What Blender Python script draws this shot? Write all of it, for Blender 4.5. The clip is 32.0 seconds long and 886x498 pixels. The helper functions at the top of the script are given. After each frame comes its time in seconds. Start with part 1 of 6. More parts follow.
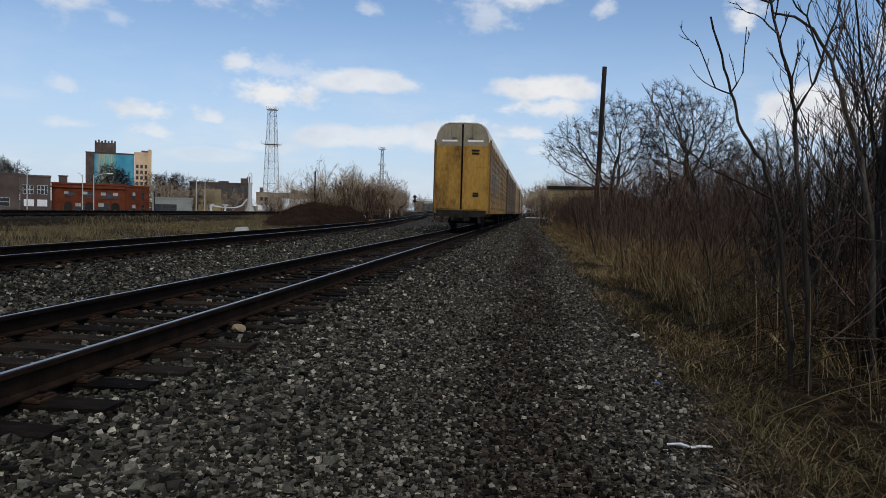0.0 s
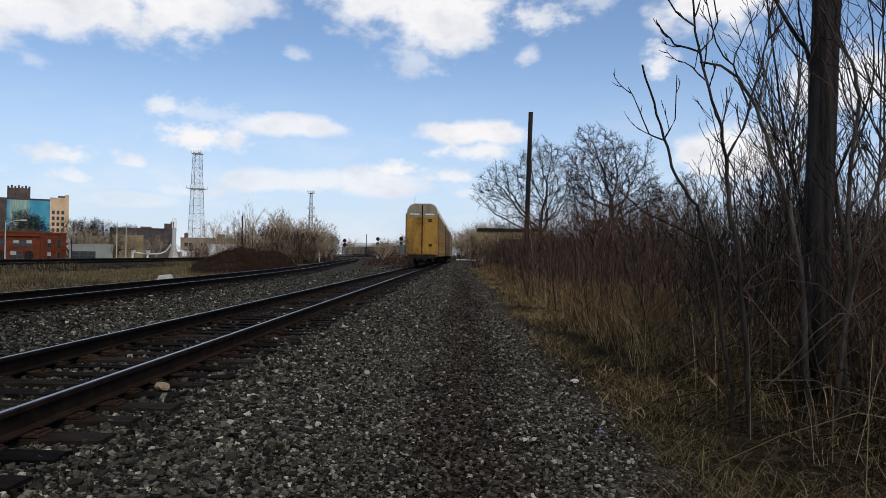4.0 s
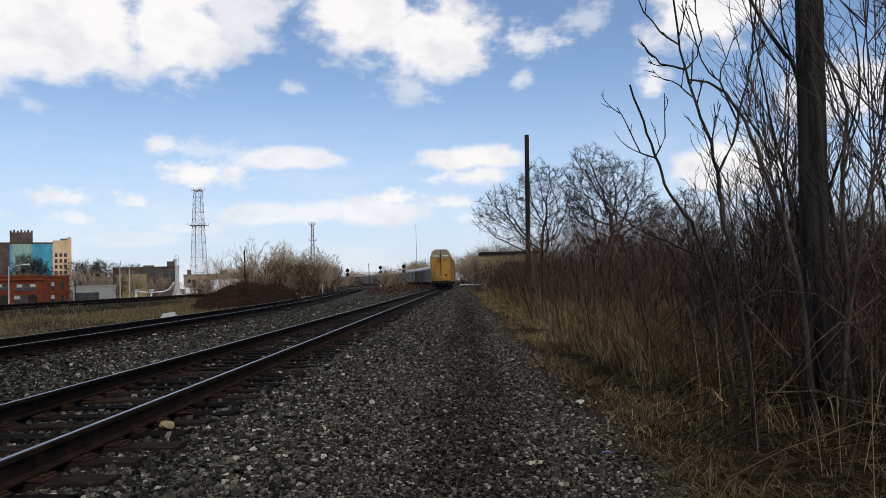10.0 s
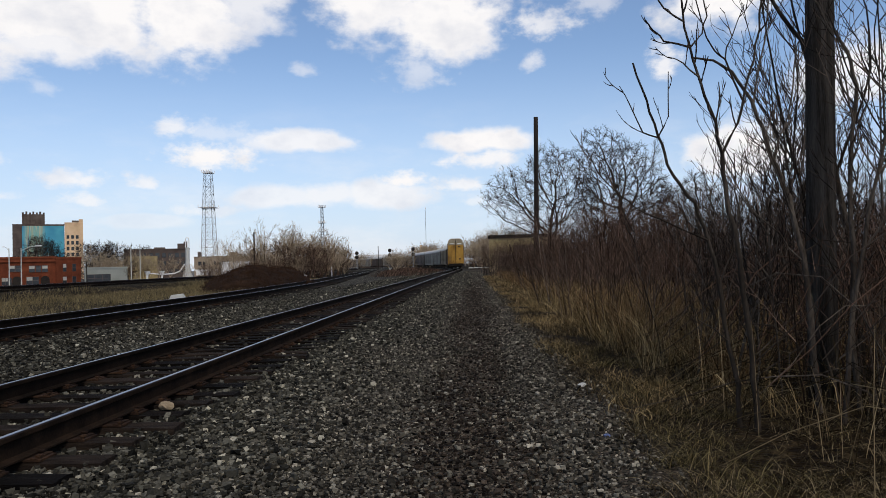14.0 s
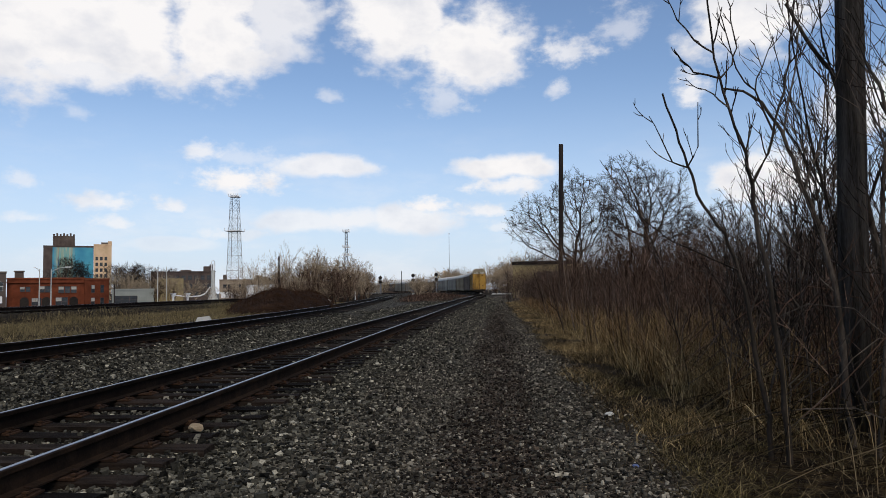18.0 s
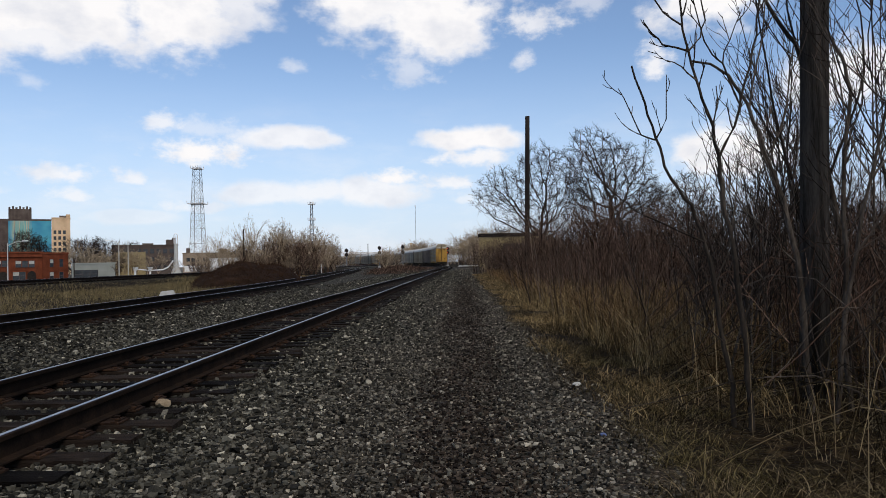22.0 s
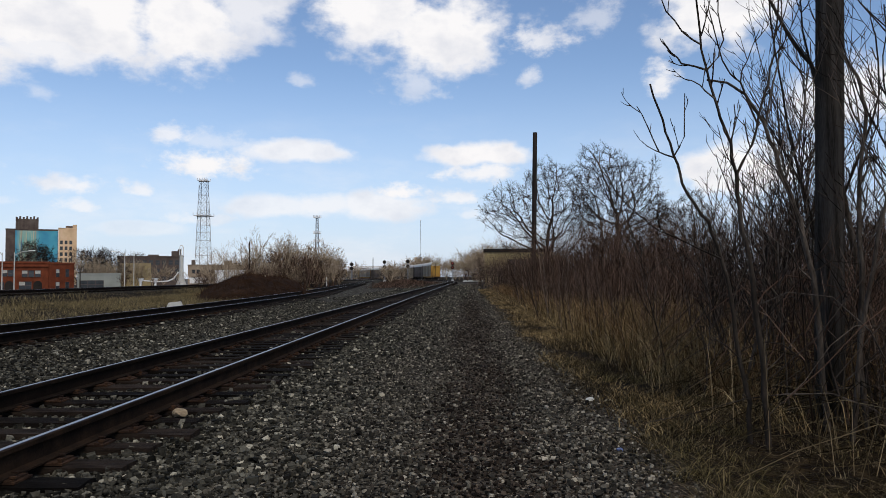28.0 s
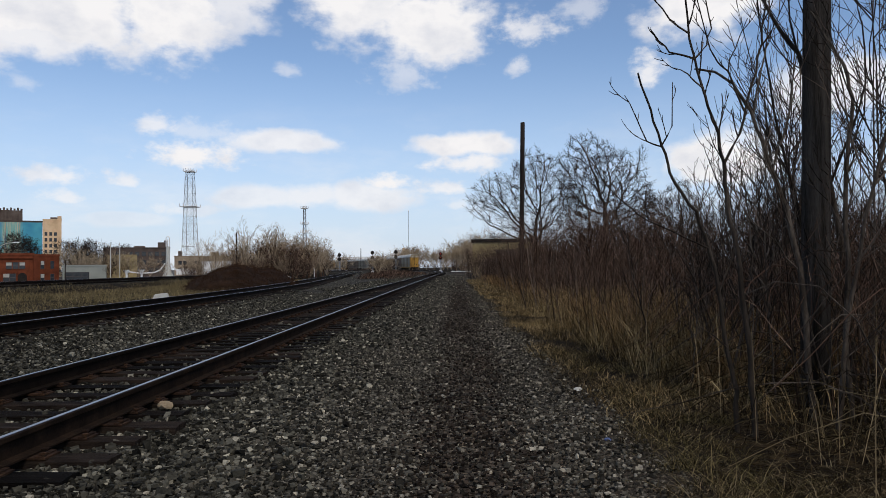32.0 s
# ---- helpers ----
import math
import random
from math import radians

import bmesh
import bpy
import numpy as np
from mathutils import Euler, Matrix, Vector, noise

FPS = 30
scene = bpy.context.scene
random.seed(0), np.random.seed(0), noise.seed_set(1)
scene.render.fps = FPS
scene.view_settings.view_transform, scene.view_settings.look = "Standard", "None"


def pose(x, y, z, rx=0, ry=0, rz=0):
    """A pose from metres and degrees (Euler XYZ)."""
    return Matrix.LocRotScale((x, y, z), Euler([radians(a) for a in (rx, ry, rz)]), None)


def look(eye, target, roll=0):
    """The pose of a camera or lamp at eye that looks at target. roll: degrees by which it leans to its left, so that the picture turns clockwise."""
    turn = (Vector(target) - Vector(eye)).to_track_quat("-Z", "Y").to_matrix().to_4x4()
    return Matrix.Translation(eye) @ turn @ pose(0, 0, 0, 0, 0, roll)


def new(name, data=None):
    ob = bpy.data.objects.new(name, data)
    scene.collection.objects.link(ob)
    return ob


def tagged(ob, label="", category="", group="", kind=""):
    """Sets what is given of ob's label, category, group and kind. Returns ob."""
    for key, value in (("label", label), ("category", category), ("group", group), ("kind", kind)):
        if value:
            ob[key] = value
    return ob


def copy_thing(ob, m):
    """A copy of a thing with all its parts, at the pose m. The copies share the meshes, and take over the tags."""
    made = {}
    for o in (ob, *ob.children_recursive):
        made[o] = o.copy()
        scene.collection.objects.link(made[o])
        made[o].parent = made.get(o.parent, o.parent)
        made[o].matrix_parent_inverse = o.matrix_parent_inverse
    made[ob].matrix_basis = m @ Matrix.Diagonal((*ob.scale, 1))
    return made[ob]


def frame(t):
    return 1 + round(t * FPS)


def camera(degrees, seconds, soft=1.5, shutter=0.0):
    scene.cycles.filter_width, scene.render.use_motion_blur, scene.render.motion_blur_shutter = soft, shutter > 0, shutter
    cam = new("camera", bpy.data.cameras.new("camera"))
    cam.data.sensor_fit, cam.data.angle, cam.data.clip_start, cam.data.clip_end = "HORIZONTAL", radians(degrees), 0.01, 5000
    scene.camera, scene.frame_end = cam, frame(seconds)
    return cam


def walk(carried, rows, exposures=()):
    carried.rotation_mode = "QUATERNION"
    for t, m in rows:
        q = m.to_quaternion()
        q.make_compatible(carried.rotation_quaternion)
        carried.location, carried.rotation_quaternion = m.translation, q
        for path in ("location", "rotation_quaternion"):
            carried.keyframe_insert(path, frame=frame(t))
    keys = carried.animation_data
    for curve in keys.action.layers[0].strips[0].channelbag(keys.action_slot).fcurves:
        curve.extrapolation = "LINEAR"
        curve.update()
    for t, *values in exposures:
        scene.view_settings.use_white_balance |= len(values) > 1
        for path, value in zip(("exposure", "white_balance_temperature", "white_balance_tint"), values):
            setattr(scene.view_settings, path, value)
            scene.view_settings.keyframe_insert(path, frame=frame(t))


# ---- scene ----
cam = camera(61.6, 32.0, 0.72)
PATH = [
    (0, (3.092, -0.444, 1.039), (2.859, 1.539, 0.936), 1.6),
    (0.5, (3.015, -0.339, 1.049), (2.797, 1.65, 1.05), 2.4),
    (1, (2.984, -0.268, 1.058), (2.876, 1.729, 1.013), 1.1),
    (1.5, (2.996, -0.237, 1.055), (2.855, 1.758, 1.018), 0.8),
    (2, (3.021, -0.224, 1.053), (3.03, 1.776, 1.016), 0.6),
    (2.5, (3.006, -0.219, 1.06), (3.051, 1.78, 1.084), 1.1),
    (3, (3.012, -0.24, 1.053), (3.021, 1.759, 1.08), 1.4),
    (3.5, (3.013, -0.261, 1.068), (2.977, 1.739, 1.082), 1.4),
    (5.5, (3.042, -0.279, 1.089), (3.008, 1.72, 1.115), -0.6),
    (6, (3.046, -0.285, 1.087), (3.027, 1.714, 1.125), -1.0),
    (6.5, (3.042, -0.296, 1.086), (3.051, 1.702, 1.17), -1.2),
    (7, (3.038, -0.299, 1.084), (3.05, 1.699, 1.172), -1.0),
    (7.5, (3.04, -0.3, 1.082), (2.986, 1.697, 1.167), -0.7),
    (8, (3.042, -0.291, 1.083), (3.011, 1.707, 1.169), -1.1),
    (8.5, (3.049, -0.302, 1.089), (3.033, 1.696, 1.192), -1.7),
    (9, (3.048, -0.296, 1.084), (3.023, 1.702, 1.159), -2.0),
    (9.5, (3.049, -0.31, 1.078), (3.011, 1.688, 1.14), -1.9),
    (10, (3.057, -0.302, 1.084), (3.001, 1.696, 1.169), -1.7),
    (10.5, (3.08, -0.279, 1.088), (2.968, 1.716, 1.169), -2.3),
    (11, (3.11, -0.27, 1.086), (2.952, 1.722, 1.156), -3.0),
    (11.5, (3.108, -0.256, 1.079), (2.999, 1.738, 1.182), -2.6),
    (12, (3.094, -0.262, 1.078), (2.963, 1.731, 1.175), -1.8),
    (12.5, (3.094, -0.267, 1.075), (2.972, 1.728, 1.16), -1.6),
    (13, (3.127, -0.26, 1.071), (2.986, 1.734, 1.139), -1.1),
    (13.5, (3.148, -0.245, 1.067), (3.014, 1.747, 1.182), -0.4),
    (14, (3.141, -0.229, 1.069), (3.058, 1.769, 1.109), -1.5),
    (14.5, (3.128, -0.233, 1.067), (3.07, 1.766, 1.095), -1.3),
    (16.5, (3.104, -0.265, 1.077), (3.022, 1.731, 1.172), -1.0),
    (17, (3.092, -0.283, 1.078), (2.979, 1.711, 1.183), -0.9),
    (17.5, (3.09, -0.301, 1.078), (2.962, 1.692, 1.196), -0.6),
    (18, (3.096, -0.285, 1.078), (2.952, 1.707, 1.188), -0.8),
    (18.5, (3.105, -0.278, 1.077), (2.975, 1.716, 1.155), -1.5),
    (19, (3.1, -0.292, 1.07), (2.959, 1.702, 1.159), -1.9),
    (19.5, (3.092, -0.292, 1.082), (2.93, 1.695, 1.237), -2.2),
    (20, (3.085, -0.293, 1.089), (2.933, 1.695, 1.248), -2.0),
    (20.5, (3.08, -0.281, 1.084), (2.979, 1.713, 1.199), -2.1),
    (21, (3.086, -0.257, 1.08), (3.025, 1.742, 1.14), -2.7),
    (21.5, (3.08, -0.263, 1.076), (3.082, 1.736, 1.121), -2.2),
    (22, (3.067, -0.269, 1.084), (3.012, 1.73, 1.118), -1.1),
    (22.5, (3.063, -0.286, 1.089), (2.944, 1.709, 1.133), 0.1),
    (23, (3.061, -0.305, 1.093), (2.959, 1.692, 1.127), -0.1),
    (23.5, (3.069, -0.316, 1.091), (2.991, 1.682, 1.139), -0.2),
    (24, (3.075, -0.313, 1.087), (2.967, 1.683, 1.17), -0.0),
    (24.5, (3.071, -0.319, 1.088), (2.971, 1.678, 1.147), -0.6),
    (25, (3.072, -0.328, 1.084), (2.951, 1.667, 1.166), -0.9),
    (25.5, (3.023, -0.335, 1.104), (2.924, 1.662, 1.153), -0.1),
    (27.5, (2.94, -0.308, 1.082), (2.88, 1.69, 1.141), 0.7),
    (28, (2.955, -0.327, 1.074), (2.888, 1.67, 1.148), -0.4),
    (28.5, (2.964, -0.312, 1.071), (2.937, 1.687, 1.137), -1.0),
    (29, (2.966, -0.289, 1.071), (2.922, 1.71, 1.104), -0.6),
    (29.5, (2.96, -0.286, 1.076), (2.863, 1.711, 1.116), -1.0),
    (30, (2.956, -0.286, 1.069), (2.77, 1.705, 1.09), -1.1),
    (30.5, (2.961, -0.303, 1.072), (2.844, 1.694, 1.114), -0.9),
    (31, (2.957, -0.287, 1.063), (2.903, 1.712, 1.062), -0.9),
    (31.5, (2.961, -0.282, 1.063), (2.908, 1.718, 1.06), -1.2),
    (32, (2.96, -0.287, 1.075), (2.925, 1.712, 1.123), -0.6),
]
walk(cam, [(t, look(eye, target, roll)) for t, eye, target, roll in PATH], [(0, -0.19, 6350, 10), (3, -0.06, 6400, 11), (6, 0.0, 6550, 12), (13, 0.02, 6600, 12), (20, -0.03, 6580, 12), (22, 0.03, 6560, 12), (25, -0.03, 6560, 12), (28, 0.0, 6540, 12), (32, -0.06, 6540, 12)])

# ---- light: sky with broken cloud, soft sun from the right, a little behind ----
SUN_AZ, SUN_EL = 154.0, 48.0
SUN_POWER, SKY_POWER, CLOUD_POWER, EXPOSURE = 1.9, 0.138, 0.95, 0.0
scene.view_settings.exposure = EXPOSURE

# azimuth from +y to the right, elevation, half width, half height (degrees), weight
CLOUDS = (
    (-26.6, 18.4, 5.6, 5.0, 1), (-10.8, 5.4, 4.6, 1.3, 0.75), (-19.4, 8.4, 3.4, 1.3, 1), (-30.0, 16.0, 6.0, 2.6, 0.9),
    (-32.4, 18.9, 10.8, 6.8, 1), (-21.4, 18.9, 5.3, 5.8, 1), (-16.9, 20.3, 4.6, 4.3, 0.8), (-7.6, 20.5, 6.1, 4.5, 1), (-1.9, 18.3, 6.1, 4.1, 1), (-3.8, 14.4, 2.9, 1.8, 0.5),
    (5.8, 17.6, 2.9, 1.6, 0.75), (4.7, 14.9, 1.1, 0.9, 0.6), (9.9, 19.0, 2.3, 1.9, 0.45), (14.7, 14.1, 1.4, 2.0, 0.85), (19.0, 18.3, 5.6, 3.2, 1), (-22.3, 10.3, 1.7, 1.2, 0.75),
    (-18.9, 9.9, 2.6, 1.2, 0.4), (-13.3, 9.5, 5.6, 1.1, 0.85), (-19.5, 8.2, 4.0, 1.5, 1), (-29.0, 6.4, 3.0, 0.9, 0.8), (-24.4, 6.4, 1.4, 0.9, 0.75), (-28.2, 5.0, 2.0, 0.7, 0.7),
    (-14.2, 5.3, 5.0, 1.2, 0.7), (-7.3, 5.4, 5.2, 1.4, 0.8), (-5.2, 6.5, 2.8, 0.9, 1), (-1.0, 6.0, 2.9, 0.8, 0.8), (1.0, 9.3, 5.0, 1.2, 1), (0.9, 7.9, 3.7, 1.2, 0.9),
    (0.2, 4.8, 1.2, 0.7, 0.5), (20.0, 7.5, 5.5, 2.6, 1), (-33.9, 7.7, 1.6, 0.9, 0.5), (-33.6, 5.2, 1.9, 0.5, 0.5), (-12.7, 14.7, 1.1, 0.8, 0.45), (-30.6, 12.5, 1.3, 0.7, 0.35),
    (-19.8, 4.3, 3.6, 0.8, 0.55), (-24.0, 3.6, 4.6, 0.7, 0.4), (27, 12, 4.8, 2.7, 0.9),
)


def make_world():
    world = bpy.data.worlds.new("sky")
    scene.world = world
    world.use_nodes = True
    nt = world.node_tree
    nt.nodes.clear()
    N = lambda kind: nt.nodes.new("ShaderNode" + kind)

    def math_node(op, a, b=None, clamp=False):
        n = N("Math")
        n.operation, n.use_clamp = op, clamp
        for k, v in enumerate((a, b)):
            if v is None:
                continue
            if isinstance(v, (int, float)):
                n.inputs[k].default_value = v
            else:
                nt.links.new(v, n.inputs[k])
        return n.outputs[0]

    sky = N("TexSky")
    sky.sky_type, sky.sun_disc = "NISHITA", False
    sky.sun_elevation, sky.sun_rotation = radians(SUN_EL), radians(SUN_AZ)
    sky.altitude, sky.air_density, sky.dust_density, sky.ozone_density = 200, 1.0, 0.6, 3.6
    coords = N("TexCoord").outputs["Generated"]
    sep = N("SeparateXYZ")
    nt.links.new(coords, sep.inputs[0])
    x, y, z = sep.outputs
    az = math_node("MULTIPLY", math_node("ARCTAN2", x, y), 57.2958)
    el = math_node("MULTIPLY", math_node("ARCSINE", z), 57.2958)
    # billows that ruffle the edges
    comb = N("CombineXYZ")
    nt.links.new(az, comb.inputs[0])
    nt.links.new(math_node("MULTIPLY", el, 1.5), comb.inputs[1])
    ruff = N("TexNoise")
    ruff.inputs["Scale"].default_value, ruff.inputs["Detail"].default_value, ruff.inputs["Roughness"].default_value = 0.22, 9, 0.55
    nt.links.new(comb.outputs[0], ruff.inputs["Vector"])
    warp = math_node("SUBTRACT", ruff.outputs["Fac"], 0.5)
    curl = N("TexNoise")
    curl.inputs["Scale"].default_value, curl.inputs["Detail"].default_value, curl.inputs["Roughness"].default_value = 0.62, 7, 0.6
    nt.links.new(comb.outputs[0], curl.inputs["Vector"])
    small_warp = math_node("SUBTRACT", curl.outputs["Fac"], 0.5)
    total = None
    for a, e, w, h, weight in CLOUDS:
        dx = math_node("DIVIDE", math_node("SUBTRACT", az, a), w)
        dy = math_node("DIVIDE", math_node("SUBTRACT", el, e), h)
        low = math_node("MULTIPLY", math_node("MAXIMUM", math_node("MULTIPLY", dy, -1.0), 0.0), 0.1 if w > 4 else 0.5)
        dy = math_node("ADD", math_node("ABSOLUTE", dy), low)
        d = math_node("SQRT", math_node("ADD", math_node("MULTIPLY", dx, dx), math_node("MULTIPLY", dy, dy)))
        d = math_node("ADD", d, math_node("MULTIPLY", math_node("ADD", warp, math_node("MULTIPLY", small_warp, 0.28)), 1.8) if w > 4 else math_node("MULTIPLY", small_warp, 2.4))
        mr = N("MapRange")
        mr.interpolation_type = "SMOOTHSTEP"
        nt.links.new(d, mr.inputs["Value"])
        mr.inputs["From Min"].default_value, mr.inputs["From Max"].default_value = (1.04, 0.46) if w > 4 else (1.12, 0.12)
        mr.inputs["To Min"].default_value, mr.inputs["To Max"].default_value = 0.0, weight
        total = mr.outputs[0] if total is None else math_node("MAXIMUM", total, mr.outputs[0])
    # broken cloud over the rest of the sky, on a flat layer
    up = math_node("MAXIMUM", z, 0.03)
    flat = N("CombineXYZ")
    nt.links.new(math_node("DIVIDE", x, up), flat.inputs[0])
    nt.links.new(math_node("DIVIDE", y, up), flat.inputs[1])
    layer = N("TexNoise")
    layer.inputs["Scale"].default_value, layer.inputs["Detail"].default_value = 0.8, 6
    nt.links.new(flat.outputs[0], layer.inputs["Vector"])
    mr = N("MapRange")
    mr.interpolation_type = "SMOOTHSTEP"
    nt.links.new(layer.outputs["Fac"], mr.inputs["Value"])
    mr.inputs["From Min"].default_value, mr.inputs["From Max"].default_value = 0.50, 0.62
    high = N("MapRange")
    nt.links.new(el, high.inputs["Value"])
    high.inputs["From Min"].default_value, high.inputs["From Max"].default_value = 21.0, 30.0
    total = math_node("MAXIMUM", total, math_node("MULTIPLY", mr.outputs[0], high.outputs[0]))
    # thin veil low in the sky
    long = N("CombineXYZ")
    nt.links.new(math_node("MULTIPLY", az, 0.35), long.inputs[0])
    nt.links.new(el, long.inputs[1])
    veil = N("TexNoise")
    veil.inputs["Scale"].default_value, veil.inputs["Detail"].default_value, veil.inputs["Roughness"].default_value = 0.32, 6, 0.6
    nt.links.new(long.outputs[0], veil.inputs["Vector"])
    thin = N("MapRange")
    thin.interpolation_type = "SMOOTHSTEP"
    nt.links.new(veil.outputs["Fac"], thin.inputs["Value"])
    thin.inputs["From Min"].default_value, thin.inputs["From Max"].default_value, thin.inputs["To Max"].default_value = 0.44, 0.74, 0.38
    low = N("MapRange")
    nt.links.new(el, low.inputs["Value"])
    low.inputs["From Min"].default_value, low.inputs["From Max"].default_value = 13.0, 4.0
    total = math_node("MAXIMUM", total, math_node("MULTIPLY", thin.outputs[0], low.outputs[0]))
    # cloud tone: white with greyer thick parts
    tone = N("ValToRGB")
    tone.color_ramp.elements[0].position, tone.color_ramp.elements[0].color = 0.30, (0.78, 0.81, 0.87, 1)
    tone.color_ramp.elements[1].position, tone.color_ramp.elements[1].color = 0.52, (1.0, 1.0, 1.0, 1)
    nt.links.new(ruff.outputs["Fac"], tone.inputs[0])
    # haze near the horizon
    haze = N("MapRange")
    haze.interpolation_type = "SMOOTHSTEP"
    nt.links.new(el, haze.inputs["Value"])
    haze.inputs["From Min"].default_value, haze.inputs["From Max"].default_value = 17.0, 0.0
    haze.inputs["To Max"].default_value = 0.70
    blue = N("Background")
    nt.links.new(sky.outputs[0], blue.inputs[0])
    blue.inputs[1].default_value = SKY_POWER
    white = N("Background")
    nt.links.new(tone.outputs[0], white.inputs[0])
    white.inputs[1].default_value = CLOUD_POWER
    pale = N("Background")
    pale.inputs[0].default_value, pale.inputs[1].default_value = (0.64, 0.77, 1.0, 1), 0.90
    m1, m2, out = N("MixShader"), N("MixShader"), N("OutputWorld")
    nt.links.new(haze.outputs[0], m1.inputs[0])
    nt.links.new(blue.outputs[0], m1.inputs[1])
    nt.links.new(pale.outputs[0], m1.inputs[2])
    nt.links.new(total, m2.inputs[0])
    nt.links.new(m1.outputs[0], m2.inputs[1])
    nt.links.new(white.outputs[0], m2.inputs[2])
    nt.links.new(m2.outputs[0], out.inputs[0])


make_world()
sun = new("sun", bpy.data.lights.new("sun", "SUN"))
sun.data.energy, sun.data.angle, sun.data.color = SUN_POWER, radians(18), (1.0, 0.88, 0.72)
_a, _e = radians(SUN_AZ), radians(SUN_EL)
sun.matrix_world = look((math.sin(_a) * math.cos(_e) * 100, math.cos(_a) * math.cos(_e) * 100, math.sin(_e) * 100), (0, 0, 0))


# ---- materials ----
def surface(name, colours, scale=4.0, fine=40.0, rough=0.85, bump=0.3, metal=0.0, dist=0.01, vary=0.25, stretch=(1, 1, 1), spec=0.08, space="Object"):
    """Two scales of noise between the colours, a little change from object to object, fine relief."""
    m = bpy.data.materials.new(name)
    m.use_nodes = True
    nt = m.node_tree
    b = nt.nodes["Principled BSDF"]
    N = lambda kind: nt.nodes.new("ShaderNode" + kind)
    tc, mp = N("TexCoord"), N("Mapping")
    mp.inputs["Scale"].default_value = stretch
    nt.links.new(tc.outputs[space], mp.inputs[0])
    big, small = N("TexNoise"), N("TexNoise")
    big.inputs["Scale"].default_value, big.inputs["Detail"].default_value = scale, 5
    small.inputs["Scale"].default_value, small.inputs["Detail"].default_value = fine, 4
    for n in (big, small):
        nt.links.new(mp.outputs[0], n.inputs["Vector"])
    info = N("ObjectInfo")
    a = N("Math")
    a.operation = "MULTIPLY_ADD"
    nt.links.new(small.outputs["Fac"], a.inputs[0])
    a.inputs[1].default_value = 0.5
    nt.links.new(big.outputs["Fac"], a.inputs[2])
    c = N("Math")
    c.operation = "MULTIPLY_ADD"
    nt.links.new(info.outputs["Random"], c.inputs[0])
    c.inputs[1].default_value = vary
    nt.links.new(a.outputs[0], c.inputs[2])
    s = N("MapRange")
    s.inputs["From Min"].default_value, s.inputs["From Max"].default_value = 0.5 + vary * 0.3, 1.0 + vary * 0.7
    nt.links.new(c.outputs[0], s.inputs["Value"])
    ramp = N("ValToRGB")
    els = ramp.color_ramp.elements
    while len(els) < len(colours):
        els.new(0.5)
    for k, col in enumerate(colours):
        els[k].position, els[k].color = k / max(1, len(colours) - 1), (*col, 1)
    nt.links.new(s.outputs[0], ramp.inputs[0])
    nt.links.new(ramp.outputs[0], b.inputs["Base Color"])
    b.inputs["Roughness"].default_value, b.inputs["Metallic"].default_value = rough, metal
    b.inputs["Specular IOR Level"].default_value = spec
    bp = N("Bump")
    bp.inputs["Strength"].default_value, bp.inputs["Distance"].default_value = bump, dist
    nt.links.new(small.outputs["Fac"], bp.inputs["Height"])
    nt.links.new(bp.outputs[0], b.inputs["Normal"])
    return m


def stone_material(name, dark, mid, light):
    """Each loose stone has its own tone."""
    m = bpy.data.materials.new(name)
    m.use_nodes = True
    nt = m.node_tree
    b = nt.nodes["Principled BSDF"]
    geo, ramp, tc, n = (nt.nodes.new("ShaderNode" + k) for k in ("NewGeometry", "ValToRGB", "TexCoord", "TexNoise"))
    els = ramp.color_ramp.elements
    els[0].position, els[0].color = 0.0, (*dark, 1)
    els[1].position, els[1].color = 1.0, (*light, 1)
    for p, col in ((0.42, tuple(v * 0.6 for v in mid)), (0.78, tuple(v * 1.5 for v in mid)), (0.94, tuple(v * 3.0 for v in mid))):
        e = els.new(p)
        e.color = (*col, 1)
    nt.links.new(geo.outputs["Random Per Island"], ramp.inputs[0])
    n.inputs["Scale"].default_value, n.inputs["Detail"].default_value = 60, 5
    nt.links.new(tc.outputs["Object"], n.inputs["Vector"])
    mix = nt.nodes.new("ShaderNodeMix")
    mix.data_type, mix.blend_type = "RGBA", "MULTIPLY"
    mix.inputs["Factor"].default_value = 0.7
    nt.links.new(ramp.outputs[0], mix.inputs["A"])
    nt.links.new(n.outputs["Color"], mix.inputs["B"])
    g = nt.nodes.new("ShaderNodeMapRange")
    nt.links.new(n.outputs["Fac"], g.inputs["Value"])
    g.inputs["From Min"].default_value, g.inputs["From Max"].default_value = 0.3, 0.7
    g.inputs["To Min"].default_value, g.inputs["To Max"].default_value = 0.5, 1.3
    nt.links.new(g.outputs[0], mix.inputs["B"])
    nt.links.new(mix.outputs["Result"], b.inputs["Base Color"])
    b.inputs["Roughness"].default_value, b.inputs["Specular IOR Level"].default_value = 0.8, 0.06
    bp = nt.nodes.new("ShaderNodeBump")
    bp.inputs["Strength"].default_value, bp.inputs["Distance"].default_value = 0.5, 0.004
    nt.links.new(n.outputs["Fac"], bp.inputs["Height"])
    nt.links.new(bp.outputs[0], b.inputs["Normal"])
    return m


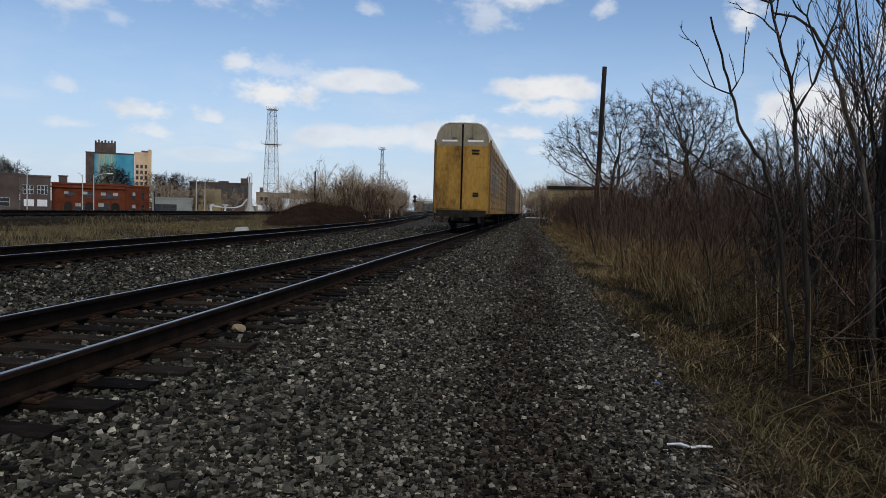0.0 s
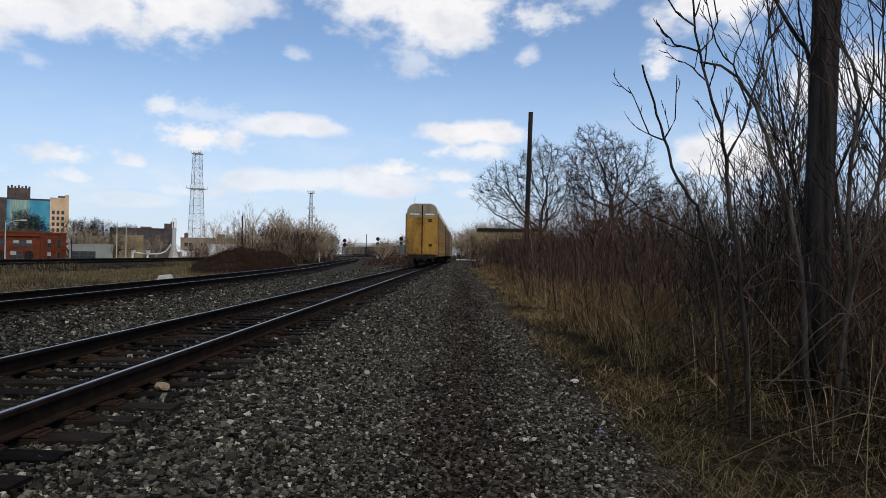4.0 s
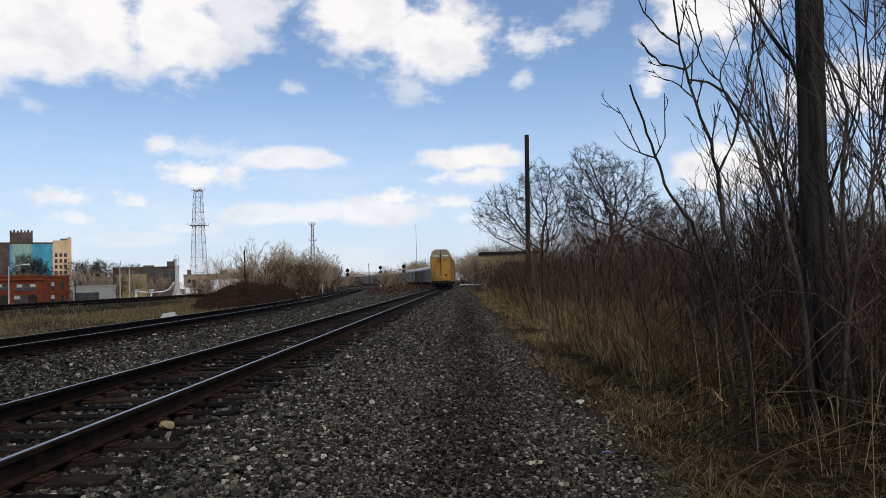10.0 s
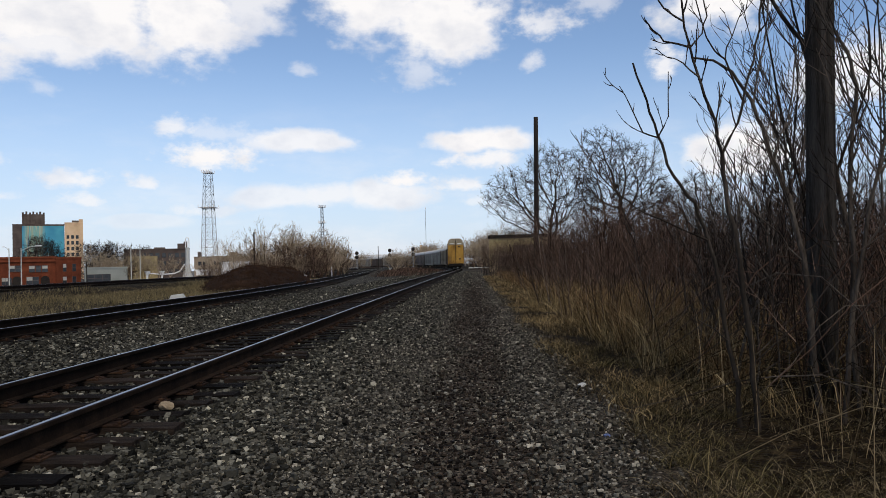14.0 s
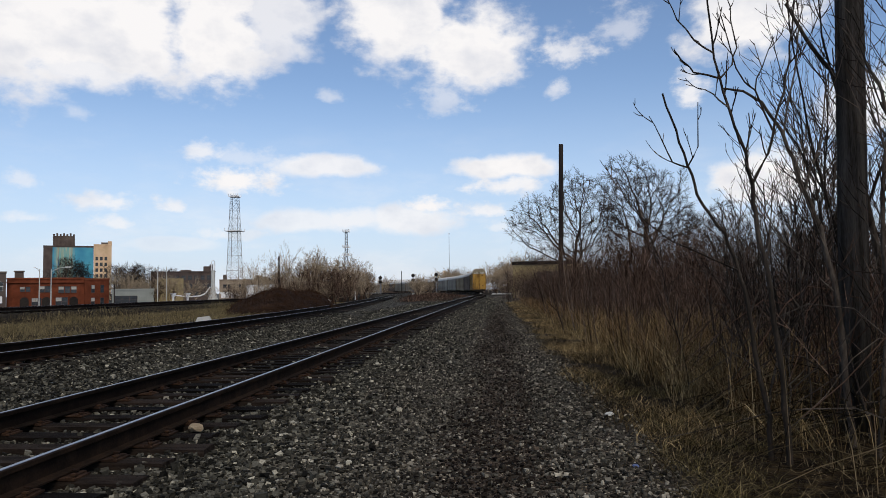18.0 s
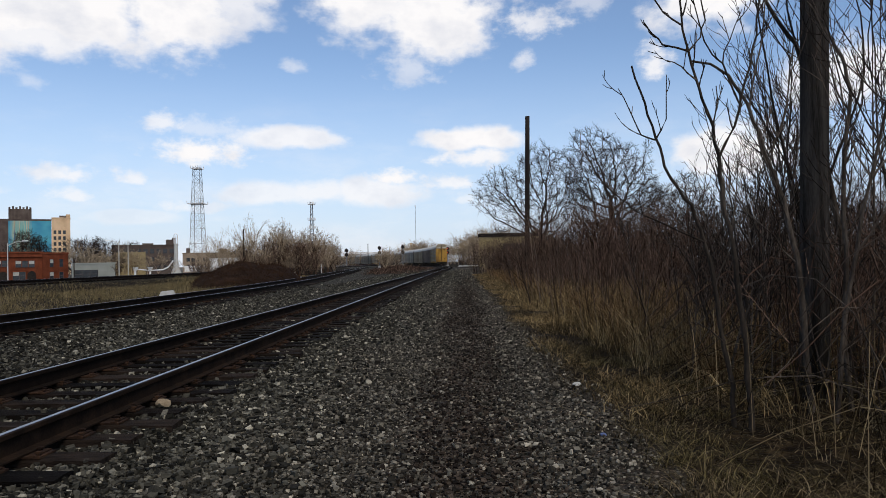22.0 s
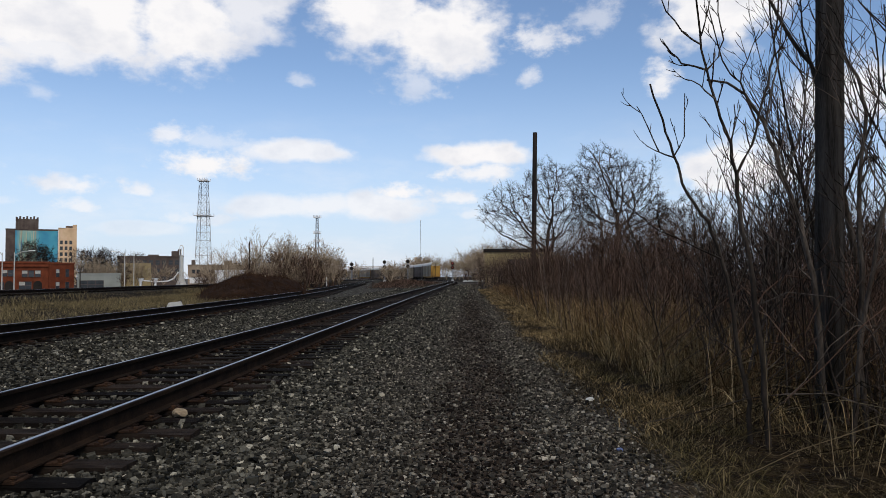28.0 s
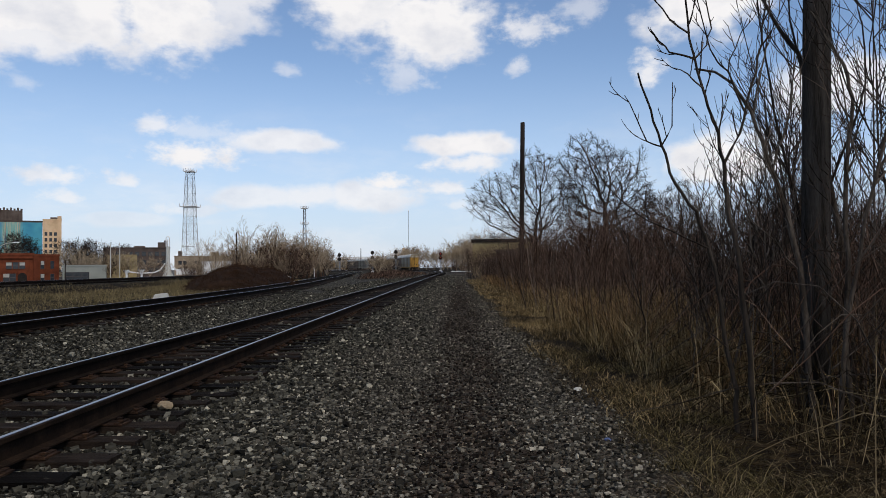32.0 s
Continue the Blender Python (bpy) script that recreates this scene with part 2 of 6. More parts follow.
def ground_material():
    """Ballast, cinder path, dry turf and town ground, blended by the ground's own zone values."""
    m = bpy.data.materials.new("ground")
    m.use_nodes = True
    nt = m.node_tree
    b = nt.nodes["Principled BSDF"]
    N = lambda kind: nt.nodes.new("ShaderNode" + kind)
    tc = N("TexCoord")

    def noise_at(scale, detail=5):
        n = N("TexNoise")
        n.inputs["Scale"].default_value, n.inputs["Detail"].default_value = scale, detail
        nt.links.new(tc.outputs["Object"], n.inputs["Vector"])
        return n.outputs["Fac"]

    def ramp_of(value, *stops):
        r = N("ValToRGB")
        els = r.color_ramp.elements
        while len(els) < len(stops):
            els.new(0.5)
        for e, (p, col) in zip(els, stops):
            e.position, e.color = p, (*col, 1)
        nt.links.new(value, r.inputs[0])
        return r.outputs[0]

    def mixed(fac, a, c, mode="MIX"):
        x = N("Mix")
        x.data_type, x.blend_type = "RGBA", mode
        if isinstance(fac, float):
            x.inputs["Factor"].default_value = fac
        else:
            nt.links.new(fac, x.inputs["Factor"])
        nt.links.new(a, x.inputs["A"])
        nt.links.new(c, x.inputs["B"])
        return x.outputs["Result"]

    vor = N("TexVoronoi")
    vor.inputs["Scale"].default_value = 22
    nt.links.new(tc.outputs["Object"], vor.inputs["Vector"])
    sep = N("SeparateColor")
    nt.links.new(vor.outputs["Color"], sep.inputs[0])
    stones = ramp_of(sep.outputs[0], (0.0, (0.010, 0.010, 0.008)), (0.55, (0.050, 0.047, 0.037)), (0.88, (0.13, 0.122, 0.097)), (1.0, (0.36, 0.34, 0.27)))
    # Darkens towards the cell edges: shadow between the stones painted into the colour.
    gap_shading = ramp_of(vor.outputs["Distance"], (0.25, (1, 1, 1)), (0.62, (0.12, 0.12, 0.12)))
    stones = mixed(0.8, stones, gap_shading, "MULTIPLY")
    fine = N("TexVoronoi")
    fine.inputs["Scale"].default_value = 60
    nt.links.new(tc.outputs["Object"], fine.inputs["Vector"])
    sep2 = N("SeparateColor")
    nt.links.new(fine.outputs["Color"], sep2.inputs[0])
    cinder = ramp_of(sep2.outputs[0], (0.0, (0.014, 0.012, 0.0095)), (0.7, (0.054, 0.047, 0.037)), (0.95, (0.11, 0.090, 0.068)), (1.0, (0.30, 0.27, 0.21)))
    cinder = mixed(0.5, cinder, ramp_of(noise_at(1.1), (0.35, (0.75, 0.68, 0.62)), (0.65, (1.3, 1.25, 1.2))), "MULTIPLY")
    # Turf nearly black: the shadow under the growth is put into its colour.
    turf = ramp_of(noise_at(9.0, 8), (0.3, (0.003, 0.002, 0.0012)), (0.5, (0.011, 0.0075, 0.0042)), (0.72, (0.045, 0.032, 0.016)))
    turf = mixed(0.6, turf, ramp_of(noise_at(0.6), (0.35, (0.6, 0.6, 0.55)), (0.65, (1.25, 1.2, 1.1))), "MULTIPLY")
    town = ramp_of(noise_at(0.15), (0.35, (0.07, 0.07, 0.068)), (0.65, (0.15, 0.145, 0.13)))
    zone = N("Attribute")
    zone.attribute_name = "zone"
    zs = N("SeparateXYZ")
    nt.links.new(zone.outputs["Vector"], zs.inputs[0])
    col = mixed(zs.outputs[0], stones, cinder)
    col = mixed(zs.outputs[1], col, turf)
    col = mixed(zs.outputs[2], col, town)
    nt.links.new(col, b.inputs["Base Color"])
    b.inputs["Roughness"].default_value, b.inputs["Specular IOR Level"].default_value = 0.95, 0.05
    bp, bp2 = N("Bump"), N("Bump")
    bp.inputs["Strength"].default_value, bp.inputs["Distance"].default_value = 0.7, 0.03
    bp.invert = True
    nt.links.new(vor.outputs["Distance"], bp.inputs["Height"])
    bp2.inputs["Strength"].default_value, bp2.inputs["Distance"].default_value = 0.5, 0.01
    nt.links.new(noise_at(70), bp2.inputs["Height"])
    nt.links.new(bp.outputs[0], bp2.inputs["Normal"])
    nt.links.new(bp2.outputs[0], b.inputs["Normal"])
    return m


def piece_material(name, colours, rough=0.9):
    """Every blade or twig has its own tone between the colours."""
    m = bpy.data.materials.new(name)
    m.use_nodes = True
    nt = m.node_tree
    b = nt.nodes["Principled BSDF"]
    geo, ramp, tc, n, mix = (nt.nodes.new("ShaderNode" + k) for k in ("NewGeometry", "ValToRGB", "TexCoord", "TexNoise", "Mix"))
    els = ramp.color_ramp.elements
    while len(els) < len(colours):
        els.new(0.5)
    for k, col in enumerate(colours):
        els[k].position, els[k].color = k / (len(colours) - 1), (*col, 1)
    nt.links.new(geo.outputs["Random Per Island"], ramp.inputs[0])
    n.inputs["Scale"].default_value, n.inputs["Detail"].default_value = 0.8, 3
    nt.links.new(tc.outputs["Object"], n.inputs["Vector"])
    patch = nt.nodes.new("ShaderNodeMapRange")
    nt.links.new(n.outputs["Fac"], patch.inputs["Value"])
    patch.inputs["From Min"].default_value, patch.inputs["From Max"].default_value = 0.35, 0.65
    patch.inputs["To Min"].default_value, patch.inputs["To Max"].default_value = 0.6, 1.2
    mix.data_type, mix.blend_type = "RGBA", "MULTIPLY"
    mix.inputs["Factor"].default_value = 1.0
    nt.links.new(ramp.outputs[0], mix.inputs["A"])
    nt.links.new(patch.outputs[0], mix.inputs["B"])
    nt.links.new(mix.outputs["Result"], b.inputs["Base Color"])
    b.inputs["Roughness"].default_value, b.inputs["Specular IOR Level"].default_value = rough, 0.05
    return m


GROUND = ground_material()
BALLAST = stone_material("ballast_stone", (0.006, 0.006, 0.0048), (0.050, 0.0475, 0.037), (0.42, 0.39, 0.30))
GRIT = stone_material("path_grit", (0.007, 0.0064, 0.0051), (0.066, 0.060, 0.047), (0.38, 0.345, 0.27))
CINDER = stone_material("dark_cinder", (0.006, 0.0045, 0.0035), (0.026, 0.020, 0.015), (0.13, 0.11, 0.085))
TIE = surface("weathered_tie", [(0.002, 0.0017, 0.0014), (0.008, 0.006, 0.0045), (0.032, 0.023, 0.017)], 3, 40, 0.95, 0.9, stretch=(1, 6, 6), vary=0.5)
RAIL_RUST = surface("rail_rust", [(0.005, 0.0035, 0.0025), (0.012, 0.008, 0.0055), (0.026, 0.016, 0.010)], 5, 60, 0.85, 0.3, spec=0.05)
RAIL_TOP = surface("rail_running_top", [(0.12, 0.12, 0.14), (0.24, 0.24, 0.27)], 3, 30, 0.30, 0.05, metal=1.0, spec=0.5)
PLATE = surface("rusty_plate", [(0.006, 0.004, 0.003), (0.020, 0.012, 0.008), (0.055, 0.030, 0.017)], 8, 60, 0.9, 0.4)
BARK = surface("grey_bark", [(0.010, 0.008, 0.006), (0.034, 0.027, 0.021), (0.115, 0.095, 0.076)], 4, 50, 0.9, 0.6, stretch=(1, 1, 0.3), vary=0.3)
STEM = piece_material("pale_stem", [(0.008, 0.005, 0.0035), (0.032, 0.022, 0.016), (0.085, 0.063, 0.047), (0.24, 0.19, 0.15)])
TWIG = piece_material("brown_twig", [(0.009, 0.005, 0.003), (0.036, 0.021, 0.014), (0.095, 0.058, 0.040), (0.22, 0.15, 0.11)])
DARK_TWIG = piece_material("dark_twig", [(0.007, 0.005, 0.004), (0.024, 0.017, 0.013), (0.06, 0.044, 0.034), (0.15, 0.115, 0.09)])
TREE_BARK = piece_material("dark_bark", [(0.010, 0.008, 0.006), (0.030, 0.023, 0.018), (0.07, 0.055, 0.044)])
# Far twigs: the sun on them is painted in as a lighter tan.
SUNLIT_TWIG = piece_material("sunlit_far_twig", [(0.10, 0.072, 0.046), (0.23, 0.175, 0.115), (0.37, 0.29, 0.195), (0.50, 0.40, 0.285)])
POLE = surface("weathered_pole", [(0.006, 0.0052, 0.0044), (0.024, 0.0205, 0.017), (0.080, 0.071, 0.062)], 4, 60, 0.9, 1.0, stretch=(4, 4, 0.2), dist=0.03)
DARK_POLE = surface("dark_pole", [(0.012, 0.010, 0.009), (0.035, 0.028, 0.024)], 3, 30, 0.9, 0.5, stretch=(3, 3, 0.3))
FIELD = piece_material("field_grass", [(0.055, 0.044, 0.020), (0.12, 0.094, 0.044), (0.20, 0.158, 0.078), (0.31, 0.25, 0.135)])
# Near grass darker than FIELD and GOLD: foreground cloud shadow put into the colour.
SHADED_STRAW = piece_material("dry_grass", [(0.005, 0.0035, 0.0016), (0.019, 0.0135, 0.0065), (0.055, 0.040, 0.020), (0.26, 0.205, 0.12)])
WEED = piece_material("rusty_weed", [(0.014, 0.008, 0.004), (0.070, 0.041, 0.018), (0.18, 0.112, 0.050), (0.34, 0.23, 0.115)])
YELLOW = surface("dirty_yellow_paint", [(0.12, 0.066, 0.018), (0.33, 0.185, 0.040), (0.46, 0.28, 0.065)], 0.8, 9, 0.6, 0.1, stretch=(1, 1, 0.4), vary=0.2)
GALV = surface("galvanised_panel", [(0.14, 0.122, 0.095), (0.25, 0.225, 0.18), (0.37, 0.335, 0.275)], 0.7, 8, 0.7, 0.1, vary=0.5)
RUSTY_PANEL = surface("brown_panel", [(0.06, 0.042, 0.030), (0.12, 0.088, 0.066), (0.18, 0.14, 0.11)], 0.7, 8, 0.7, 0.1, vary=0.5)
PALE_ROOF = surface("pale_roof_sheet", [(0.42, 0.41, 0.38), (0.62, 0.61, 0.58)], 0.6, 6, 0.6, 0.1)
DOOR_TOP = surface("weathered_door_top", [(0.13, 0.10, 0.058), (0.21, 0.175, 0.115), (0.29, 0.255, 0.19)], 1.2, 9, 0.7, 0.1, stretch=(1, 1, 0.5))
IRON = surface("black_iron", [(0.010, 0.009, 0.008), (0.035, 0.029, 0.024)], 4, 40, 0.75, 0.3)
GREY_STEEL = surface("grey_steel", [(0.16, 0.17, 0.18), (0.30, 0.31, 0.32)], 1, 10, 0.6, 0.1, metal=0.3)
RED_BRICK = surface("red_brick", [(0.065, 0.019, 0.010), (0.135, 0.037, 0.017), (0.20, 0.062, 0.030)], 0.5, 6, 0.9, 0.2)
BROWN_BRICK = surface("brown_brick", [(0.049, 0.035, 0.0294), (0.091, 0.07, 0.0595), (0.133, 0.1085, 0.091)], 0.25, 6, 0.9, 0.2, vary=0.3)
TAN_BRICK = surface("tan_brick", [(0.42, 0.28, 0.16), (0.62, 0.43, 0.26), (0.72, 0.54, 0.36)], 0.2, 5, 0.9, 0.2)
SAND_BRICK = surface("sand_brick", [(0.13, 0.095, 0.066), (0.23, 0.175, 0.125), (0.36, 0.29, 0.21)], 0.15, 4, 0.9, 0.2, vary=0.5)
YELLOW_WALL = surface("yellow_render", [(0.20, 0.155, 0.075), (0.36, 0.29, 0.15)], 0.5, 5, 0.9, 0.2)
PALE_BLOCK = surface("pale_block", [(0.17, 0.185, 0.165), (0.30, 0.315, 0.28)], 0.2, 4, 0.9, 0.2)
DARK_GLASS = surface("dark_glass", [(0.015, 0.018, 0.022), (0.04, 0.045, 0.05)], 1, 5, 0.15, 0.0, spec=0.6)
WHITE = surface("white_paint", [(0.62, 0.62, 0.60), (0.80, 0.80, 0.78)], 0.5, 6, 0.6, 0.1)
CONCRETE = surface("pale_concrete", [(0.34, 0.34, 0.31), (0.52, 0.52, 0.48)], 0.6, 8, 0.9, 0.2)
GOLD = piece_material("golden_grass", [(0.020, 0.013, 0.006), (0.085, 0.058, 0.025), (0.21, 0.15, 0.068), (0.46, 0.35, 0.185)])
# Tussocks beside the path carry the same cloud shadow in their colour.
SHADED_TUFT = piece_material("shaded_olive_tuft", [(0.006, 0.0048, 0.002), (0.022, 0.0175, 0.007), (0.072, 0.057, 0.024), (0.23, 0.185, 0.085)])
DEAD = surface("dead_weed", [(0.008, 0.004, 0.002), (0.022, 0.011, 0.006), (0.06, 0.032, 0.017)], 1.0, 14, 0.95, 0.0)
LAMP_RED = bpy.data.materials.new("red_signal_lamp")
LAMP_RED.use_nodes = True
LAMP_RED.node_tree.nodes["Principled BSDF"].inputs["Base Color"].default_value = (0.4, 0.01, 0.01, 1)
LAMP_RED.node_tree.nodes["Principled BSDF"].inputs["Emission Color"].default_value = (1.0, 0.05, 0.03, 1)
LAMP_RED.node_tree.nodes["Principled BSDF"].inputs["Emission Strength"].default_value = 1.6
TAN_PANEL = surface("tan_panel", [(0.13, 0.095, 0.055), (0.24, 0.185, 0.115), (0.34, 0.28, 0.19)], 0.7, 8, 0.7, 0.1, vary=0.5)
BLUE_FOIL = surface("blue_foil", [(0.04, 0.06, 0.14), (0.14, 0.18, 0.34)], 20, 90, 0.5, 0.3, spec=0.4)
# Pale grey that paints the sky's reflection on the red houses' upper panes.
SKY_PANE = surface("window_blind", [(0.26, 0.25, 0.22), (0.42, 0.41, 0.37)], 2, 12, 0.8, 0.05)
TAN_STONE = surface("tan_stone", [(0.17, 0.125, 0.075), (0.36, 0.29, 0.19)], 12, 80, 0.9, 0.5)
SOIL = surface("brown_heap", [(0.006, 0.003, 0.0013), (0.017, 0.0085, 0.004), (0.038, 0.020, 0.010)], 1.5, 14, 0.95, 1.0, dist=0.08)


# ---- building tools ----
class Shape:
    """Collects vertices and faces of one mesh."""

    def __init__(self):
        self.v, self.f = [], []

    def box(self, x0, x1, y0, y1, z0, z1):
        n = len(self.v)
        self.v += [(x, y, z) for z in (z0, z1) for x, y in ((x0, y0), (x1, y0), (x1, y1), (x0, y1))]
        self.f += [(n + 3, n + 2, n + 1, n), (n + 4, n + 5, n + 6, n + 7)] + [(n + k, n + (k + 1) % 4, n + 4 + (k + 1) % 4, n + 4 + k) for k in range(4)]
        return self

    def tube(self, pts, radii, sides=5, caps=False):
        n = len(self.v)
        last = len(pts) - 1
        for k, p in enumerate(pts):
            a, c = pts[max(0, k - 1)], pts[min(last, k + 1)]
            dx, dy, dz = c[0] - a[0], c[1] - a[1], c[2] - a[2]
            ln = math.sqrt(dx * dx + dy * dy + dz * dz) or 1.0
            dx, dy, dz = dx / ln, dy / ln, dz / ln
            if abs(dz) < 0.9:
                ux, uy, uz = dy, -dx, 0.0
            else:
                ux, uy, uz = 0.0, dz, -dy
            ul = math.sqrt(ux * ux + uy * uy + uz * uz)
            ux, uy, uz = ux / ul, uy / ul, uz / ul
            wx, wy, wz = dy * uz - dz * uy, dz * ux - dx * uz, dx * uy - dy * ux
            r = radii[k]
            for s in range(sides):
                co, si = math.cos(6.28318 * s / sides) * r, math.sin(6.28318 * s / sides) * r
                self.v.append((p[0] + ux * co + wx * si, p[1] + uy * co + wy * si, p[2] + uz * co + wz * si))
        for k in range(last):
            b = n + k * sides
            for s in range(sides):
                t = (s + 1) % sides
                self.f.append((b + s, b + t, b + sides + t, b + sides + s))
        if caps:
            self.f.append(tuple(n + s for s in reversed(range(sides))))
            self.f.append(tuple(n + last * sides + s for s in range(sides)))
        return self

    def loft(self, rings, close=True, caps=True):
        """Rings of equally many points, joined in turn."""
        n, m = len(self.v), len(rings[0])
        for r in rings:
            self.v += [tuple(p) for p in r]
        for k in range(len(rings) - 1):
            b = n + k * m
            for s in range(m if close else m - 1):
                t = (s + 1) % m
                self.f.append((b + s, b + t, b + m + t, b + m + s))
        if caps:
            self.f.append(tuple(n + s for s in reversed(range(m))))
            self.f.append(tuple(n + (len(rings) - 1) * m + s for s in range(m)))
        return self

    def mesh(self, name, material, smooth=False):
        me = bpy.data.meshes.new(name)
        me.from_pydata(self.v, [], self.f)
        if material:
            me.materials.append(material)
        if smooth:
            me.polygons.foreach_set("use_smooth", [True] * len(me.polygons))
        me.update()
        return me


def part(name, shape, material, parent=None, label="", smooth=False):
    ob = new(name, shape.mesh(name, material, smooth))
    if parent:
        ob.parent = parent
    if label:
        ob["label"] = label
    return ob


def thing(name, label, category, m=None, group="", kind=""):
    ob = tagged(new(name), label, category, group, kind)
    ob.empty_display_size = 0.2
    if m is not None:
        ob.matrix_basis = m
    return ob


# ---- plan: centre lines of the tracks, and the lie of the ground ----
def track1(y):
    q = 0.00002 * min(max(y, 0.0), 134.0) ** 2
    return -0.7525 + q + (0.0054 * (y - 134) - 0.000686 * (y - 134) ** 2 if y > 134 else 0.0)


def track2(y):
    if y < 10:
        return -5.8
    if y < 56:
        return -5.8 - 0.00113 * (y - 10) ** 2
    return -8.19 - 0.104 * (y - 56) - (0.0006 * (y - 180) ** 2 if y > 180 else 0.0)


def track3(y):
    return -24.0


RAIL1, RAIL2, RAIL3 = 0.0, 0.15, 0.45


def step(a, b, x):
    t = min(1.0, max(0.0, (x - a) / (b - a)))
    return t * t * (3 - 2 * t)


def ground_z(x, y):
    z = -0.31 + 0.03 * step(2.0, 4.5, x) + 0.25 * step(7, 14, x)
    z += -1.7 * step(-27, -34, x)
    if y > 90 or x < -9 or x > 4.6:
        z += 0.06 * noise.noise((x * 0.35, y * 0.35, 0.0)) * (1.0 if abs(x) < 60 else 0.0)
    for centre, top in ((track1, -0.25), (track2, -0.09), (track3, 0.25)):
        d = abs(x - centre(y))
        if d < 5:
            z = max(z, top - 0.28 * max(0.0, d - 1.35) - 0.02 * max(0.0, d - 1.6))
    # low hump of earth between the tracks
    mid = (track1(y) + track2(y)) / 2
    z += 0.6 * max(0.0, 1 - math.hypot((x - mid) / max(1.0, (track1(y) - track2(y)) / 2 - 2.2), (y - 125) / 38)) ** 0.7
    return z


def ground_zone(x, y):
    """Amounts of cinder path, turf and town."""
    wob = 0.35 * noise.noise((x * 0.8, y * 0.5, 7.0))
    path = step(1.9, 3.0, x + wob) if x > 0 else 0.0
    turf = step(4.0, 4.7, x + wob)
    d2 = track2(y) - x
    if d2 > 0:
        turf = max(turf, step(2.6, 3.4, d2 + wob) * (1 - step(-21.8, -22.6, x)))
    if track1(y) > x > track2(y):
        turf = max(turf, step(2.4, 2.9, min(track1(y) - x, x - track2(y)) + wob) * step(75, 100, y))
    town = step(-27, -30, x)
    if y > 125:
        turf = max(turf, step(2.4, 3.4, abs(x - track1(y))) * (x > track1(y)) * step(140, 170, y))
    return path, turf * (1 - town), town


def make_ground():
    def steps(a, b, first, grow):
        out, d = [a], first
        while out[-1] < b:
            out.append(min(b, out[-1] + d))
            d *= grow
        return out

    near_x = [round(-9 + 0.15 * k, 3) for k in range(int(15 / 0.15) + 1)]
    xs = sorted({-v for v in steps(9, 1800, 0.35, 1.09)} | set(near_x) | set(steps(6, 1800, 0.3, 1.1)))
    ys = sorted({-v for v in steps(0, 300, 0.6, 1.25)} | set(steps(0, 40, 0.2, 1.01)) | set(steps(40, 4000, 0.7, 1.03)))
    vs, zone = [], []
    for y in ys:
        for x in xs:
            vs.append((x, y, ground_z(x, y)))
            zone.append(ground_zone(x, y))
    nx = len(xs)
    fs = [(r * nx + c, r * nx + c + 1, (r + 1) * nx + c + 1, (r + 1) * nx + c) for r in range(len(ys) - 1) for c in range(nx - 1)]
    me = bpy.data.meshes.new("ground")
    me.from_pydata(vs, [], fs)
    me.polygons.foreach_set("use_smooth", [True] * len(fs))
    at = me.attributes.new("zone", "FLOAT_VECTOR", "POINT")
    at.data.foreach_set("vector", [v for z in zone for v in z])
    me.materials.append(GROUND)
    ob = tagged(new("ground", me), "dark gravel railway ground with dry turf beyond", "ground", kind="structure")
    return ob


make_ground()


# ---- tracks ----
def rail_ring(x, y, z, tx, ty):
    """Section of a rail whose running top is at z; (tx, ty) is the way across."""
    prof = ((-0.037, -0.004), (-0.030, 0.0), (0.030, 0.0), (0.037, -0.004), (0.037, -0.034), (0.010, -0.046), (0.010, -0.150), (0.072, -0.164), (0.072, -0.176), (-0.072, -0.176), (-0.072, -0.164), (-0.010, -0.150), (-0.010, -0.046), (-0.037, -0.034))
    return [(x + tx * a, y + ty * a, z + b) for a, b in prof]


